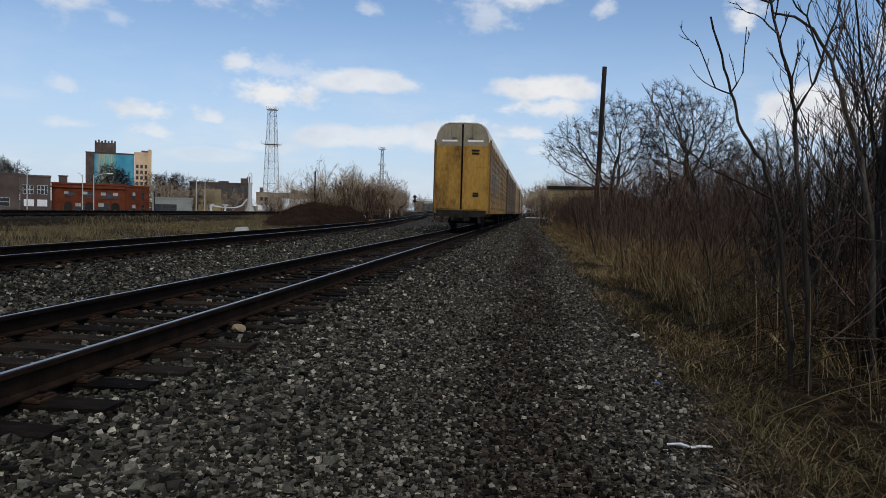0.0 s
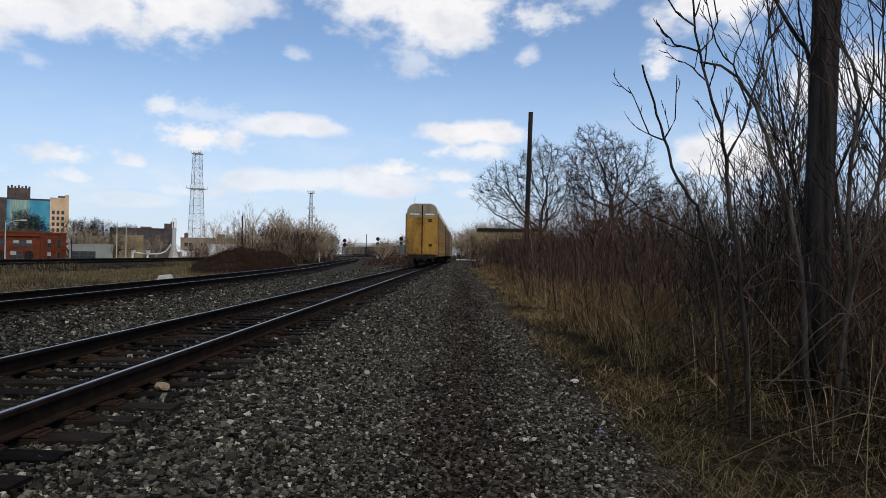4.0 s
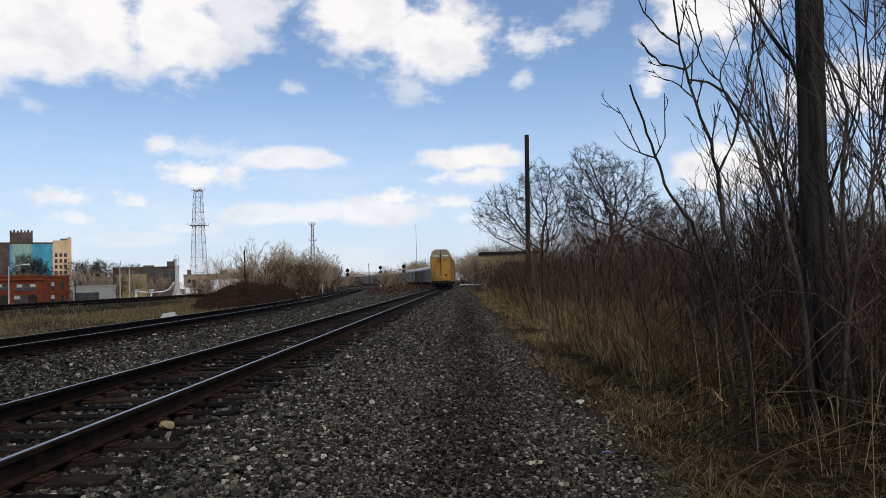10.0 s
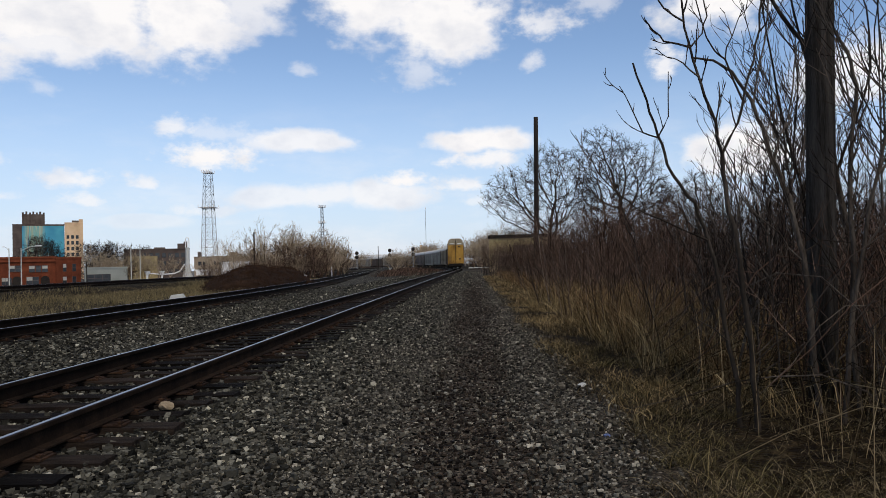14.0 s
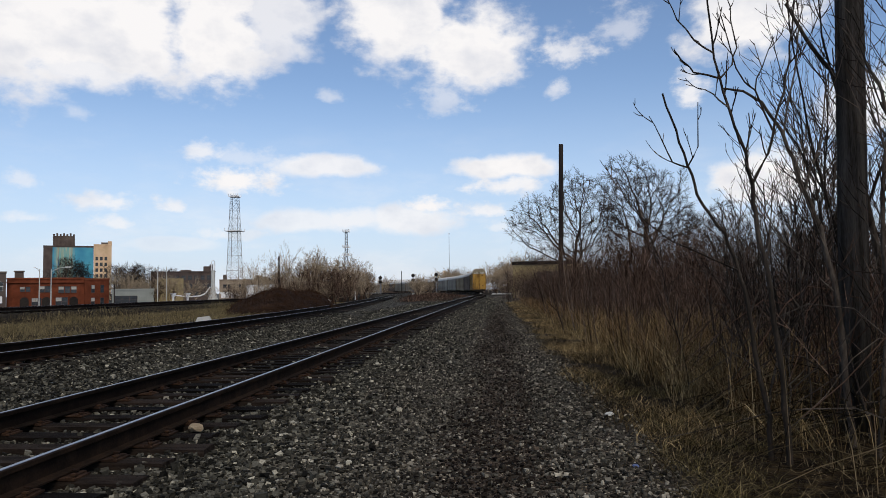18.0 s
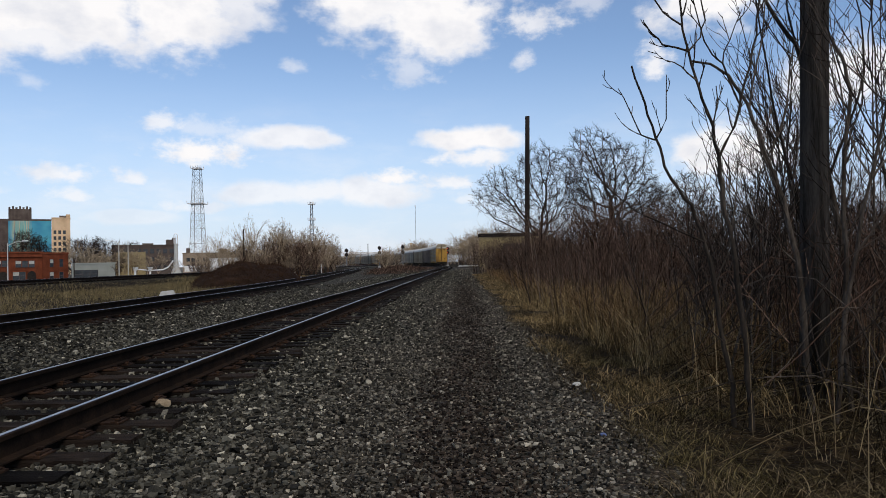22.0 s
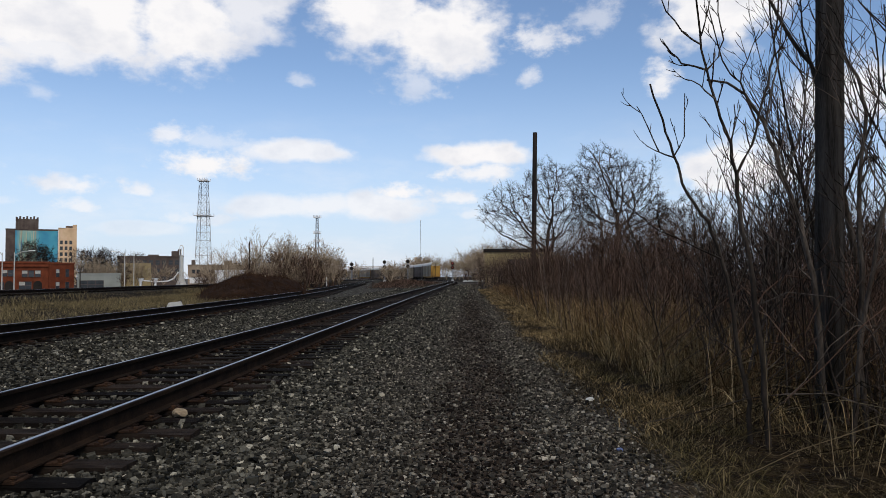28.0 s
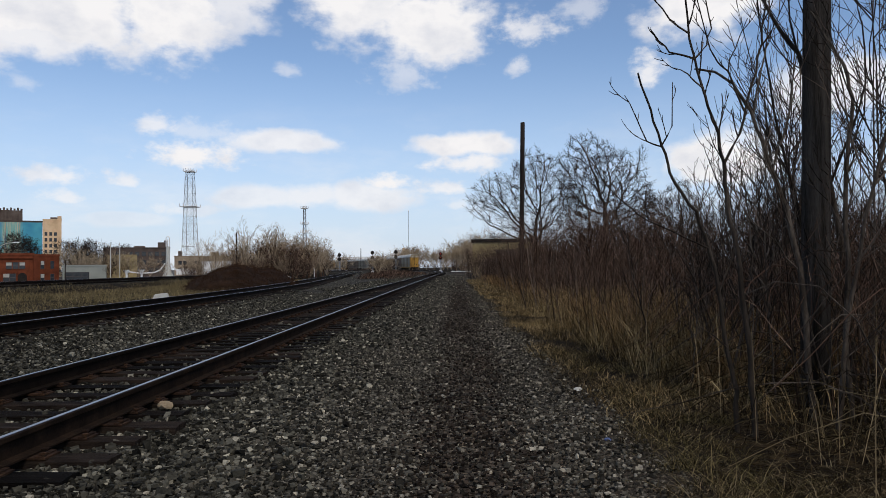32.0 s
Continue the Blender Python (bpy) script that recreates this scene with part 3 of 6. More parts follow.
def make_track(name, label, centre, top, y0, y1, tie_near, tie_far, pieces):
    track = thing(name, label, "railway track", kind="structure")
    ys = [y0]
    while ys[-1] < y1:
        ys.append(min(y1, ys[-1] + (3.0 if ys[-1] < 60 else 8.0)))
    for side in (-0.7525, 0.7525):
        rings, tops = [], []
        for y in ys:
            dx = (centre(y + 0.5) - centre(y - 0.5))
            ln = math.hypot(dx, 1)
            tx, ty = 1 / ln, -dx / ln
            x, yy = centre(y) + tx * side, y + ty * side
            rings.append(rail_ring(x, yy, top, tx, ty))
            tops.append([(x + tx * a, yy + ty * a, top + b) for a, b in ((-0.020, 0.0005), (0.016, 0.0005), (0.014, 0.003), (-0.018, 0.003))])
        rail = part("rail", Shape().loft(rings), RAIL_RUST, track, "rusty steel rail")
        part("running_top", Shape().loft(tops), RAIL_TOP, rail, "polished running top of the rail")
    rnd = random.Random(name)
    protos = []
    for k in range(5):
        s = Shape()
        h, w, ln = 0.09, 0.115, 1.3 + 0.02 * k
        rings = []
        for j in range(9):
            u = -ln + 2 * ln * j / 8
            e = 0.012 * rnd.uniform(-1, 1)
            rings.append([(u, -w + e, -h), (u, w + e, -h), (u, w + e * 0.5, h * 0.9 + rnd.uniform(-0.006, 0.004)), (u, w * 0.4, h + rnd.uniform(-0.008, 0.004)), (u, -w * 0.4, h + rnd.uniform(-0.008, 0.004)), (u, -w + e, h * 0.9 + rnd.uniform(-0.006, 0.004))])
        s.loft(rings)
        protos.append(s.mesh("tie", TIE))
    plate = Shape()
    plate.box(-0.18, 0.18, -0.10, 0.10, 0.0, 0.014)
    for px in (-0.13, 0.13):
        plate.box(px - 0.02, px + 0.02, -0.10, 0.10, 0.014, 0.024)
    spikes = Shape()
    for px, py in ((-0.09, -0.06), (0.09, 0.06), (-0.15, 0.06), (0.15, -0.06)):
        spikes.box(px - 0.012, px + 0.012, py - 0.012, py + 0.012, -0.01, 0.018)
        spikes.box(px - 0.020, px + 0.020, py - 0.016, py + 0.016, 0.018, 0.030)
    plate_me, spike_me = plate.mesh("tie_plate", PLATE), spikes.mesh("spike", PLATE)
    y, count, rest = tie_near, 0, Shape()
    while y < tie_far:
        dx = centre(y + 0.5) - centre(y - 0.5)
        yaw = math.degrees(math.atan2(-dx, 1))
        m = pose(centre(y) + rnd.uniform(-0.06, 0.06), y, top - 0.19 - 0.09 + rnd.uniform(-0.012, 0.0), rnd.uniform(-0.6, 0.6), 0, yaw + rnd.uniform(-1.2, 1.2))
        if count < pieces:
            tie = new("tie", protos[rnd.randrange(5)])
            tie.parent, tie.matrix_basis = track, m
            if y < 26:
                for side in (-0.7525, 0.7525):
                    pl = new("tie_plate", plate_me)
                    pl.parent = tie
                    pl.matrix_basis = pose(side, 0, 0.09)
                    sp = new("spike", spike_me)
                    sp.parent = tie
                    sp.matrix_basis = pose(side, 0, 0.103)
        else:
            n = len(rest.v)
            rest.box(-1.3, 1.3, -0.11, 0.11, -0.09, 0.09)
            rest.v[n:] = [tuple(m @ Vector(p)) for p in rest.v[n:]]
        count += 1
        y += 0.52 + rnd.uniform(-0.04, 0.04)
    if rest.v:
        tagged(part("far_ties", rest, TIE, track, "weathered wooden ties"), kind="stuff")
    return track


make_track("track_1", "railway track with shiny rails on dark wooden ties", track1, RAIL1, -12, 420, -3.0, 170, 200)
make_track("track_2", "second railway track on raised ballast, curving away", track2, RAIL2, -12, 420, 2.0, 120, 150)
make_track("track_3", "far railway track on a low bank before the town", track3, RAIL3, -60, 400, 15, 100, 60)


# ---- loose ballast ----
BOX_V = np.array([(x, y, z) for z in (-0.8, 0.8) for x, y in ((-0.8, -0.8), (0.8, -0.8), (0.8, 0.8), (-0.8, 0.8))])
BOX_F = np.array([(0, 2, 1), (0, 3, 2), (4, 5, 6), (4, 6, 7), (0, 1, 5), (0, 5, 4), (1, 2, 6), (1, 6, 5), (2, 3, 7), (2, 7, 6), (3, 0, 4), (3, 4, 7)])


def loose_stones(name, label, places, sizes, material, seed):
    """Many angular stones in one mesh."""
    rng = np.random.default_rng(seed)
    base, faces = BOX_V, BOX_F
    n, m = len(places), len(base)
    v = (base[None] + rng.uniform(-0.42, 0.42, (n, m, 3))) * rng.uniform(0.6, 1.3, (n, 1, 3))
    v[:, :, 2] *= 0.8
    a = rng.uniform(0, 2 * np.pi, n)
    b = rng.normal(0, 0.35, n)
    ca, sa, cb, sb = np.cos(a), np.sin(a), np.cos(b), np.sin(b)
    zero, one = np.zeros(n), np.ones(n)
    rz = np.stack([ca, -sa, zero, sa, ca, zero, zero, zero, one], 1).reshape(n, 3, 3)
    rx = np.stack([one, zero, zero, zero, cb, -sb, zero, sb, cb], 1).reshape(n, 3, 3)
    v = np.einsum("nij,nkj->nki", rx @ rz, v) * np.asarray(sizes)[:, None, None] + np.asarray(places)[:, None, :]
    f = (faces[None] + (np.arange(n) * m)[:, None, None]).reshape(-1)
    me = bpy.data.meshes.new(name)
    me.vertices.add(n * m)
    me.vertices.foreach_set("co", v.reshape(-1))
    me.loops.add(len(f))
    me.loops.foreach_set("vertex_index", f.astype(np.int32))
    me.polygons.add(len(f) // 3)
    me.polygons.foreach_set("loop_start", np.arange(0, len(f), 3, dtype=np.int32))
    me.polygons.foreach_set("use_smooth", [False] * (len(f) // 3))
    me.update(calc_edges=True)
    me.materials.append(material)
    return tagged(new(name, me), label, "gravel", kind="stuff")


def scatter(n, x0, x1, y0, y1, size, power=1.0, seed=1, keep=None, sink=0.25):
    rng = np.random.default_rng(seed)
    places, sizes = [], []
    while len(places) < n:
        x, y = rng.uniform(x0, x1), y0 + (y1 - y0) * rng.random() ** power
        if keep and not keep(x, y, rng):
            continue
        s = size * (0.45 + rng.gamma(4.0, 0.14))
        places.append((x, y, ground_z(x, y) + s * (0.5 - sink) + rng.uniform(-1.1, 0.9) * s))
        sizes.append(s)
    return places, sizes


def on_shoulder(x, y, rng):
    lim = 0.70 + 0.95 * math.exp(-max(0.0, y - 4.5) / 9) + 0.10 * math.sin(y * 0.9)
    return x < lim or rng.random() < 0.30 * step(lim + 0.7, lim, x)


def off_rails(x, y, rng):
    return abs(x) > 0.09 and abs(x + 1.505) > 0.09


loose_stones("ballast", "grey crushed-stone ballast beside the rails", *scatter(32000, 0.36, 2.6, 2.3, 15, 0.0152, 1.35, 1, on_shoulder, 0.15), BALLAST, 1)
loose_stones("crib_ballast", "grey crushed stone between the ties", *scatter(17000, -2.2, 0.55, 2.0, 17, 0.0165, 1.3, 2, off_rails, 0.25), BALLAST, 2)
loose_stones("far_crib_ballast", "grey crushed stone between the further ties", *scatter(10000, -2.2, 0.55, 15, 60, 0.022, 1.3, 10, off_rails, 0.3), BALLAST, 10)
loose_stones("middle_ballast", "grey crushed stone between the two tracks", *scatter(27000, -4.6, -1.95, 3.5, 24, 0.018, 1.3, 3, None, 0.15), BALLAST, 3)
loose_stones("far_ballast", "grey crushed stone further along the tracks", *scatter(32000, -4.5, 2.4, 12, 50, 0.019, 1.35, 4, lambda x, y, rng: x < -1.95 or 0.5 < x < 1.5 or (x > 0.5 and rng.random() < 0.35)), BALLAST, 4)
loose_stones("path_grit", "fine grey-brown grit of the cinder path", *scatter(48000, 1.0, 4.5, 2.2, 14, 0.0105, 1.5, 5, lambda x, y, rng: rng.random() < step(4.6, 3.9, x) and rng.random() > 0.8 * step(0.6, 0.15, abs(x - 3.08 - 0.10 * math.sin(y * 0.7))), 0.1), GRIT, 5)
loose_stones("far_grit", "coarse grit further along the path", *scatter(24000, 0.9, 4.3, 11, 45, 0.0125, 1.4, 7, lambda x, y, rng: rng.random() > 0.8 * step(0.6, 0.15, abs(x - 3.08 - 0.10 * math.sin(y * 0.7))), 0.15), GRIT, 7)
loose_stones("second_track_ballast", "grey stone on the second track's shoulder", *scatter(17000, -7.8, -4.2, 6, 40, 0.0205, 1.3, 6, None, 0.2), BALLAST, 6)
loose_stones("dark_cinder", "dark brown trodden cinder along the path", *scatter(20000, 2.3, 4.1, 2.2, 60, 0.0112, 1.9, 11, lambda x, y, rng: rng.random() < step(0.72, 0.15, abs(x - 3.08 - 0.10 * math.sin(y * 0.7))), 0.1), CINDER, 11)
loose_stones("distant_ballast", "grey crushed stone towards the bend", *scatter(13000, -5.5, 2.9, 44, 105, 0.030, 1.2, 8, lambda x, y, rng: x < -1.95 or x > 0.5), BALLAST, 8)
loose_stones("distant_grit", "coarse grit towards the end of the path", *scatter(9000, 1.4, 4.6, 40, 125, 0.022, 1.2, 9, None, 0.2), GRIT, 9)


# ---- the train ----
SPEED, REAR0, PITCH = 7.2, 39.7, 28.2


def make_line():
    """Arc length along the first track, for the cars."""
    pts, s, y = [(0.0, track1(0.0), 0.0)], 0.0, 0.0
    while s < 800:
        y2 = y + 1.0
        s += math.hypot(track1(y2) - track1(y), 1.0) if y2 < 430 else 1.0
        pts.append((s, track1(y2), y2))
        y = y2
    return np.array(pts)


LINE = make_line()


def on_line(s):
    return np.interp(s, LINE[:, 0], LINE[:, 1]), np.interp(s, LINE[:, 0], LINE[:, 2])


SECTION = ((-1.40, 1.10), (1.40, 1.10), (1.40, 4.98), (1.34, 5.26), (1.21, 5.52), (0.98, 5.69), (0.76, 5.77), (-0.76, 5.77), (-0.98, 5.69), (-1.21, 5.52), (-1.34, 5.26), (-1.40, 4.98))


def make_wheelset():
    s = Shape()
    for x in (-0.7525, 0.7525):
        ring = lambda r, dx: [(x + dx, r * math.cos(a * math.pi / 10), r * math.sin(a * math.pi / 10)) for a in range(20)]
        sgn = 1 if x > 0 else -1
        s.loft([ring(0.455, -0.075 * sgn), ring(0.455, -0.045 * sgn), ring(0.425, -0.04 * sgn), ring(0.42, 0.06 * sgn), ring(0.36, 0.06 * sgn), ring(0.33, 0.02 * sgn), ring(0.12, 0.04 * sgn)])
    s.tube([(-0.98, 0, 0), (0.98, 0, 0)], [0.08, 0.08], 8, True)
    for a in range(4):
        c, q = math.cos(a * math.pi / 2), math.sin(a * math.pi / 2)
        s.box(0.80, 0.82, 0.2 * c - 0.03, 0.2 * c + 0.03, 0.2 * q - 0.03, 0.2 * q + 0.03)
    return s.mesh("wheelset", IRON)


WHEELSET = make_wheelset()


def make_autorack(frame_paint, panel_paint, door_paint, label):
    car = thing("autorack_car", label, "railway car", group="cars of the train")
    L = 13.6
    inner = [(x * 0.94, z if z < 2 else z - 0.06) for x, z in SECTION]
    part("body", Shape().loft([[(x, y, z) for x, z in inner] for y in (-L + 0.12, L - 0.12)]), IRON, car, "dark inner shell of the car")
    roof = Shape()
    top = [(1.45, 4.78), (1.45, 5.00), (1.38, 5.29), (1.24, 5.56), (1.00, 5.74), (0.77, 5.82), (-0.77, 5.82), (-1.00, 5.74), (-1.24, 5.56), (-1.38, 5.29), (-1.45, 5.00), (-1.45, 4.78)]
    under = [(x * 0.97, z - 0.05) for x, z in reversed(top)]
    roof.loft([[(x, y, z) for x, z in top + under] for y in (-L, L)])
    for k in range(28):
        y = -L + 0.4 + k * (2 * L - 0.8) / 27
        roof.loft([[(x * 1.012, yy, z + 0.025) for x, z in top] + [(x, yy, z) for x, z in reversed(top)] for yy in (y - 0.04, y + 0.04)])
    part("roof", roof, PALE_ROOF, car, "pale ribbed roof")
    sill = Shape().box(-1.46, -1.30, -L, L, 0.92, 1.16).box(1.30, 1.46, -L, L, 0.92, 1.16).box(-1.3, 1.3, -L, L, 1.02, 1.12).box(-0.3, 0.3, -L + 1, L - 1, 0.62, 1.02)
    for k in range(14):
        y = -L + 1.0 + k * 2
        sill.box(-1.3, 1.3, y, y + 0.12, 0.86, 1.02)
    part("underframe", sill, frame_paint, car, "dirty steel underframe")
    bays = 11
    w = 2 * L / bays
    post = Shape().box(-0.06, 0.06, -0.07, 0.07, 1.1, 4.82).mesh("side_post", frame_paint)
    prof = [(-0.02, 1.16)]
    for r in range(9):
        z = 1.26 + r * 0.385
        prof += [(-0.02, z), (-0.055, z + 0.03), (-0.055, z + 0.19), (-0.02, z + 0.22)]
    prof.append((-0.02, 4.74))
    prof += [(-x, z) for x, z in reversed(prof)]
    panel = Shape().loft([[(x, y, z) for x, z in prof] for y in (-w / 2 + 0.07, w / 2 - 0.07)])
    panel = panel.mesh("side_panel", panel_paint)
    for side in (-1.42, 1.42):
        for k in range(bays + 1):
            p = new("side_post", post)
            p.parent, p.matrix_basis = car, pose(side, -L + 0.08 + k * (2 * L - 0.16) / bays, 0)
        for k in range(bays):
            p = new("side_panel", panel)
            p.parent, p.matrix_basis = car, pose(side * 0.985, -L + w * (k + 0.5), 0)
    door_me, cap_me, bar_me, tag_me = {}, {}, {}, {}
    board = Shape().box(-1.22, -0.96, -0.092, -0.08, 1.42, 1.46).box(-1.22, -0.96, -0.092, -0.08, 2.18, 2.22).box(-1.22, -1.18, -0.092, -0.08, 1.46, 2.18).box(-1.0, -0.96, -0.092, -0.08, 1.46, 2.18).mesh("placard_board", RUSTY_PANEL)
    for sgn in (-1, 1):
        low = [(0.05, 1.10), (1.40, 1.10), (1.40, 4.55), (0.05, 4.55)]
        hi = [(0.05, 4.55), (1.40, 4.55), (1.40, 4.96), (1.33, 5.24), (1.19, 5.49), (0.96, 5.66), (0.75, 5.74), (0.05, 5.74)]
        d = Shape().loft([[(sgn * x, y, z) for x, z in low] for y in (-0.08, 0.0)])
        for z, deep in ((1.16, 0.022), (3.42, 0.012)):
            d.box(min(sgn * 0.12, sgn * 1.36), max(sgn * 0.12, sgn * 1.36), -0.08 - deep, -0.08, z, z + 0.03)
        for x in (0.10, 0.72, 1.36):
            d.box(min(sgn * x, sgn * (x + 0.03)), max(sgn * x, sgn * (x + 0.03)), -0.095, -0.08, 1.15, 4.5)
        door_me[sgn] = d.mesh("end_door", door_paint)
        cap_me[sgn] = Shape().loft([[(sgn * x, y, z) for x, z in hi] for y in (-0.08, 0.0)]).box(min(sgn * 0.55, sgn * 0.58), max(sgn * 0.55, sgn * 0.58), -0.14, -0.08, 5.0, 5.6).box(min(sgn * 0.3, sgn * 0.58), max(sgn * 0.3, sgn * 0.58), -0.14, -0.08, 5.0, 5.03).mesh("door_top", DOOR_TOP)
        bar_me[sgn] = [Shape().box(min(sgn * a, sgn * c), max(sgn * a, sgn * c), -0.105, -0.10, z, z + 0.11).mesh("lettering_bar", IRON) for a, c, z in ((0.50, 0.93, 4.26), (0.52, 0.93, 4.10), (0.62, 0.92, 1.95), (0.62, 0.92, 1.82))]
        tag_me[sgn] = Shape().box(min(sgn * 0.28, sgn * 1.12), max(sgn * 0.28, sgn * 1.12), -0.086, -0.08, 4.78, 4.87).mesh("lettering_bar", WHITE)
    for end, turn in ((-L, 0), (L, 180)):
        for sgn in (-1, 1):
            d = new("end_door", door_me[sgn])
            d.parent, d.matrix_basis = car, pose(0, end, 0, 0, 0, turn)
            c = new("door_top", cap_me[sgn])
            c.parent, c.matrix_basis = car, pose(0, end, 0, 0, 0, turn)
            tg = new("lettering_bar", tag_me[sgn])
            tg.parent, tg.matrix_basis = car, pose(0, end, 0, 0, 0, turn)
            for bar in bar_me[sgn] if sgn > 0 else ():
                lb = new("lettering_bar", bar)
                lb.parent, lb.matrix_basis = car, pose(0, end, 0, 0, 0, turn)
            cp = part("corner_post", Shape().box(-0.06, 0.06, -0.10, 0.10, 0.95, 4.9), RUSTY_PANEL, car, "rust-brown corner post")
            cp.matrix_basis = pose(sgn * 1.50, end + (0.25 if turn == 0 else -0.25), 0)
        q = -1 if turn == 0 else 1
        bd = new("placard_board", board)
        bd.parent, bd.matrix_basis = car, pose(0, end, 0, 0, 0, turn)
        beam = part("end_sill", Shape().box(-1.34, 1.34, min(0, q * 0.22), max(0, q * 0.22), 0.74, 1.08).box(-0.5, 0.5, min(0, q * 0.30), max(0, q * 0.30), 0.52, 0.74).box(-1.1, -0.95, min(0, q * 0.26), max(0, q * 0.26), 0.40, 0.74).box(0.95, 1.1, min(0, q * 0.26), max(0, q * 0.26), 0.40, 0.74), IRON, car, "dark rusty end sill")
        beam.matrix_basis = pose(0, end, 0)
        buf = part("coupler", Shape().box(-0.13, 0.13, min(0, q * 0.5), max(0, q * 0.5), 0.72, 0.98).box(-0.22, 0.22, min(q * 0.4, q * 0.62), max(q * 0.4, q * 0.62), 0.68, 1.02), IRON, car, "black steel coupler")
        buf.matrix_basis = pose(0, end, 0)
        hose = part("brake_hose", Shape().tube([(0.45, 0, 0.9), (0.43, q * 0.15, 0.55), (0.3, q * 0.25, 0.42), (0.18, q * 0.3, 0.6)], [0.025] * 4, 6, True), IRON, car)
        hose.matrix_basis = pose(0, end, 0)
        for sx in (-1.225, 1.225):
            st = part("end_step", Shape().loft([[(sx - 0.22, yy, 1.0), (sx - 0.22, yy, 0.55), (sx + 0.22, yy, 0.55), (sx + 0.22, yy, 1.0), (sx + 0.18, yy, 1.0), (sx + 0.18, yy, 0.60), (sx - 0.18, yy, 0.60), (sx - 0.18, yy, 1.0)] for yy in (-0.04, 0.04)]), IRON, car)
            st.matrix_basis = pose(0, end + 0.1 * -q, 0)
        truck = new("truck", Shape().box(-0.98, -0.84, -1.25, 1.25, 0.34, 0.56).box(0.84, 0.98, -1.25, 1.25, 0.34, 0.56).box(-0.84, 0.84, -0.25, 0.25, 0.36, 0.66).box(-0.98, -0.84, -0.45, 0.45, 0.22, 0.72).box(0.84, 0.98, -0.45, 0.45, 0.22, 0.72).mesh("truck", IRON))
        truck.parent, truck.matrix_basis = car, pose(0, end + (3.6 if turn == 0 else -3.6), 0)
        for k, dy in enumerate((-0.89, 0.89)):
            ws = new("wheelset", WHEELSET)
            ws.parent, ws.matrix_basis = truck, pose(0, dy, 0.42)
    return car


CARS = []
_kinds = {
    "y": make_autorack(YELLOW, GALV, YELLOW, "yellow autorack railway car with grey side panels and closed end doors"),
    "b": make_autorack(RUSTY_PANEL, RUSTY_PANEL, RUSTY_PANEL, "brown autorack railway car with weathered side panels"),
    "g": make_autorack(GALV, GALV, YELLOW, "grey autorack railway car with galvanised side panels"),
    "Y": make_autorack(TAN_PANEL, TAN_PANEL, YELLOW, "tan autorack railway car with dirty side panels"),
}
_used = set()
for _k in "ybYggbyggbgbyg":
    if _k in _used:
        CARS.append(copy_thing(_kinds[_k], Matrix()))
    else:
        CARS.append(_kinds[_k])
        _used.add(_k)


def car_pose(n, t):
    s = REAR0 + SPEED * t + 13.7 + n * PITCH
    (xa, ya), (xb, yb) = on_line(s - 10.0), on_line(s + 10.0)
    return pose((xa + xb) / 2, (ya + yb) / 2, RAIL1 + 0.003, 0, 0, math.degrees(math.atan2(-(xb - xa), yb - ya)))


# ---- plants ----
def jitter(rnd, d, amount):
    v = Vector((d[0] + rnd.uniform(-amount, amount), d[1] + rnd.uniform(-amount, amount), d[2] + rnd.uniform(-amount, amount)))
    return v.normalized()


def limb(shapes, rnd, p, d, length, r, level, levels, kids, spread, rise, wander=0.12, sides=(6, 4, 3, 3, 3), tip=0.35, least=0.0022):
    """One limb with the smaller ones that grow from it. shapes[level] takes it."""
    n = 6 if level == 0 else 4 if level < levels - 1 else 2 if least > 0.004 else 3
    pts, radii, dirs = [Vector(p)], [r], [Vector(d)]
    for k in range(n):
        d = jitter(rnd, d, wander)
        d = (d + Vector((0, 0, rise))).normalized()
        pts.append(pts[-1] + d * (length / n))
        radii.append(r * (1 - (1 - tip) * (k + 1) / n))
        dirs.append(d)
    shapes[min(level, len(shapes) - 1)].tube(pts, radii, sides[min(level, len(sides) - 1)])
    if level >= levels - 1:
        return
    count = kids[level]
    for k in range(count):
        f = 0.28 + 0.72 * (k + rnd.uniform(0.1, 0.9)) / count
        f = min(0.999, f)
        i = min(n - 1, int(f * n))
        u = f * n - i
        q = pts[i].lerp(pts[i + 1], u)
        side = Vector((rnd.gauss(0, 1), rnd.gauss(0, 1), rnd.gauss(0, 0.5)))
        side = (side - dirs[i] * side.dot(dirs[i])).normalized()
        sp = spread * rnd.uniform(0.7, 1.25)
        nd = (dirs[i] * math.cos(sp) + side * math.sin(sp)).normalized()
        limb(shapes, rnd, q, nd, length * rnd.uniform(0.42, 0.68) * (1.15 - 0.5 * f), max(least, radii[i] * rnd.uniform(0.42, 0.6)), level + 1, levels, kids, spread, rise, wander, sides, tip, least)


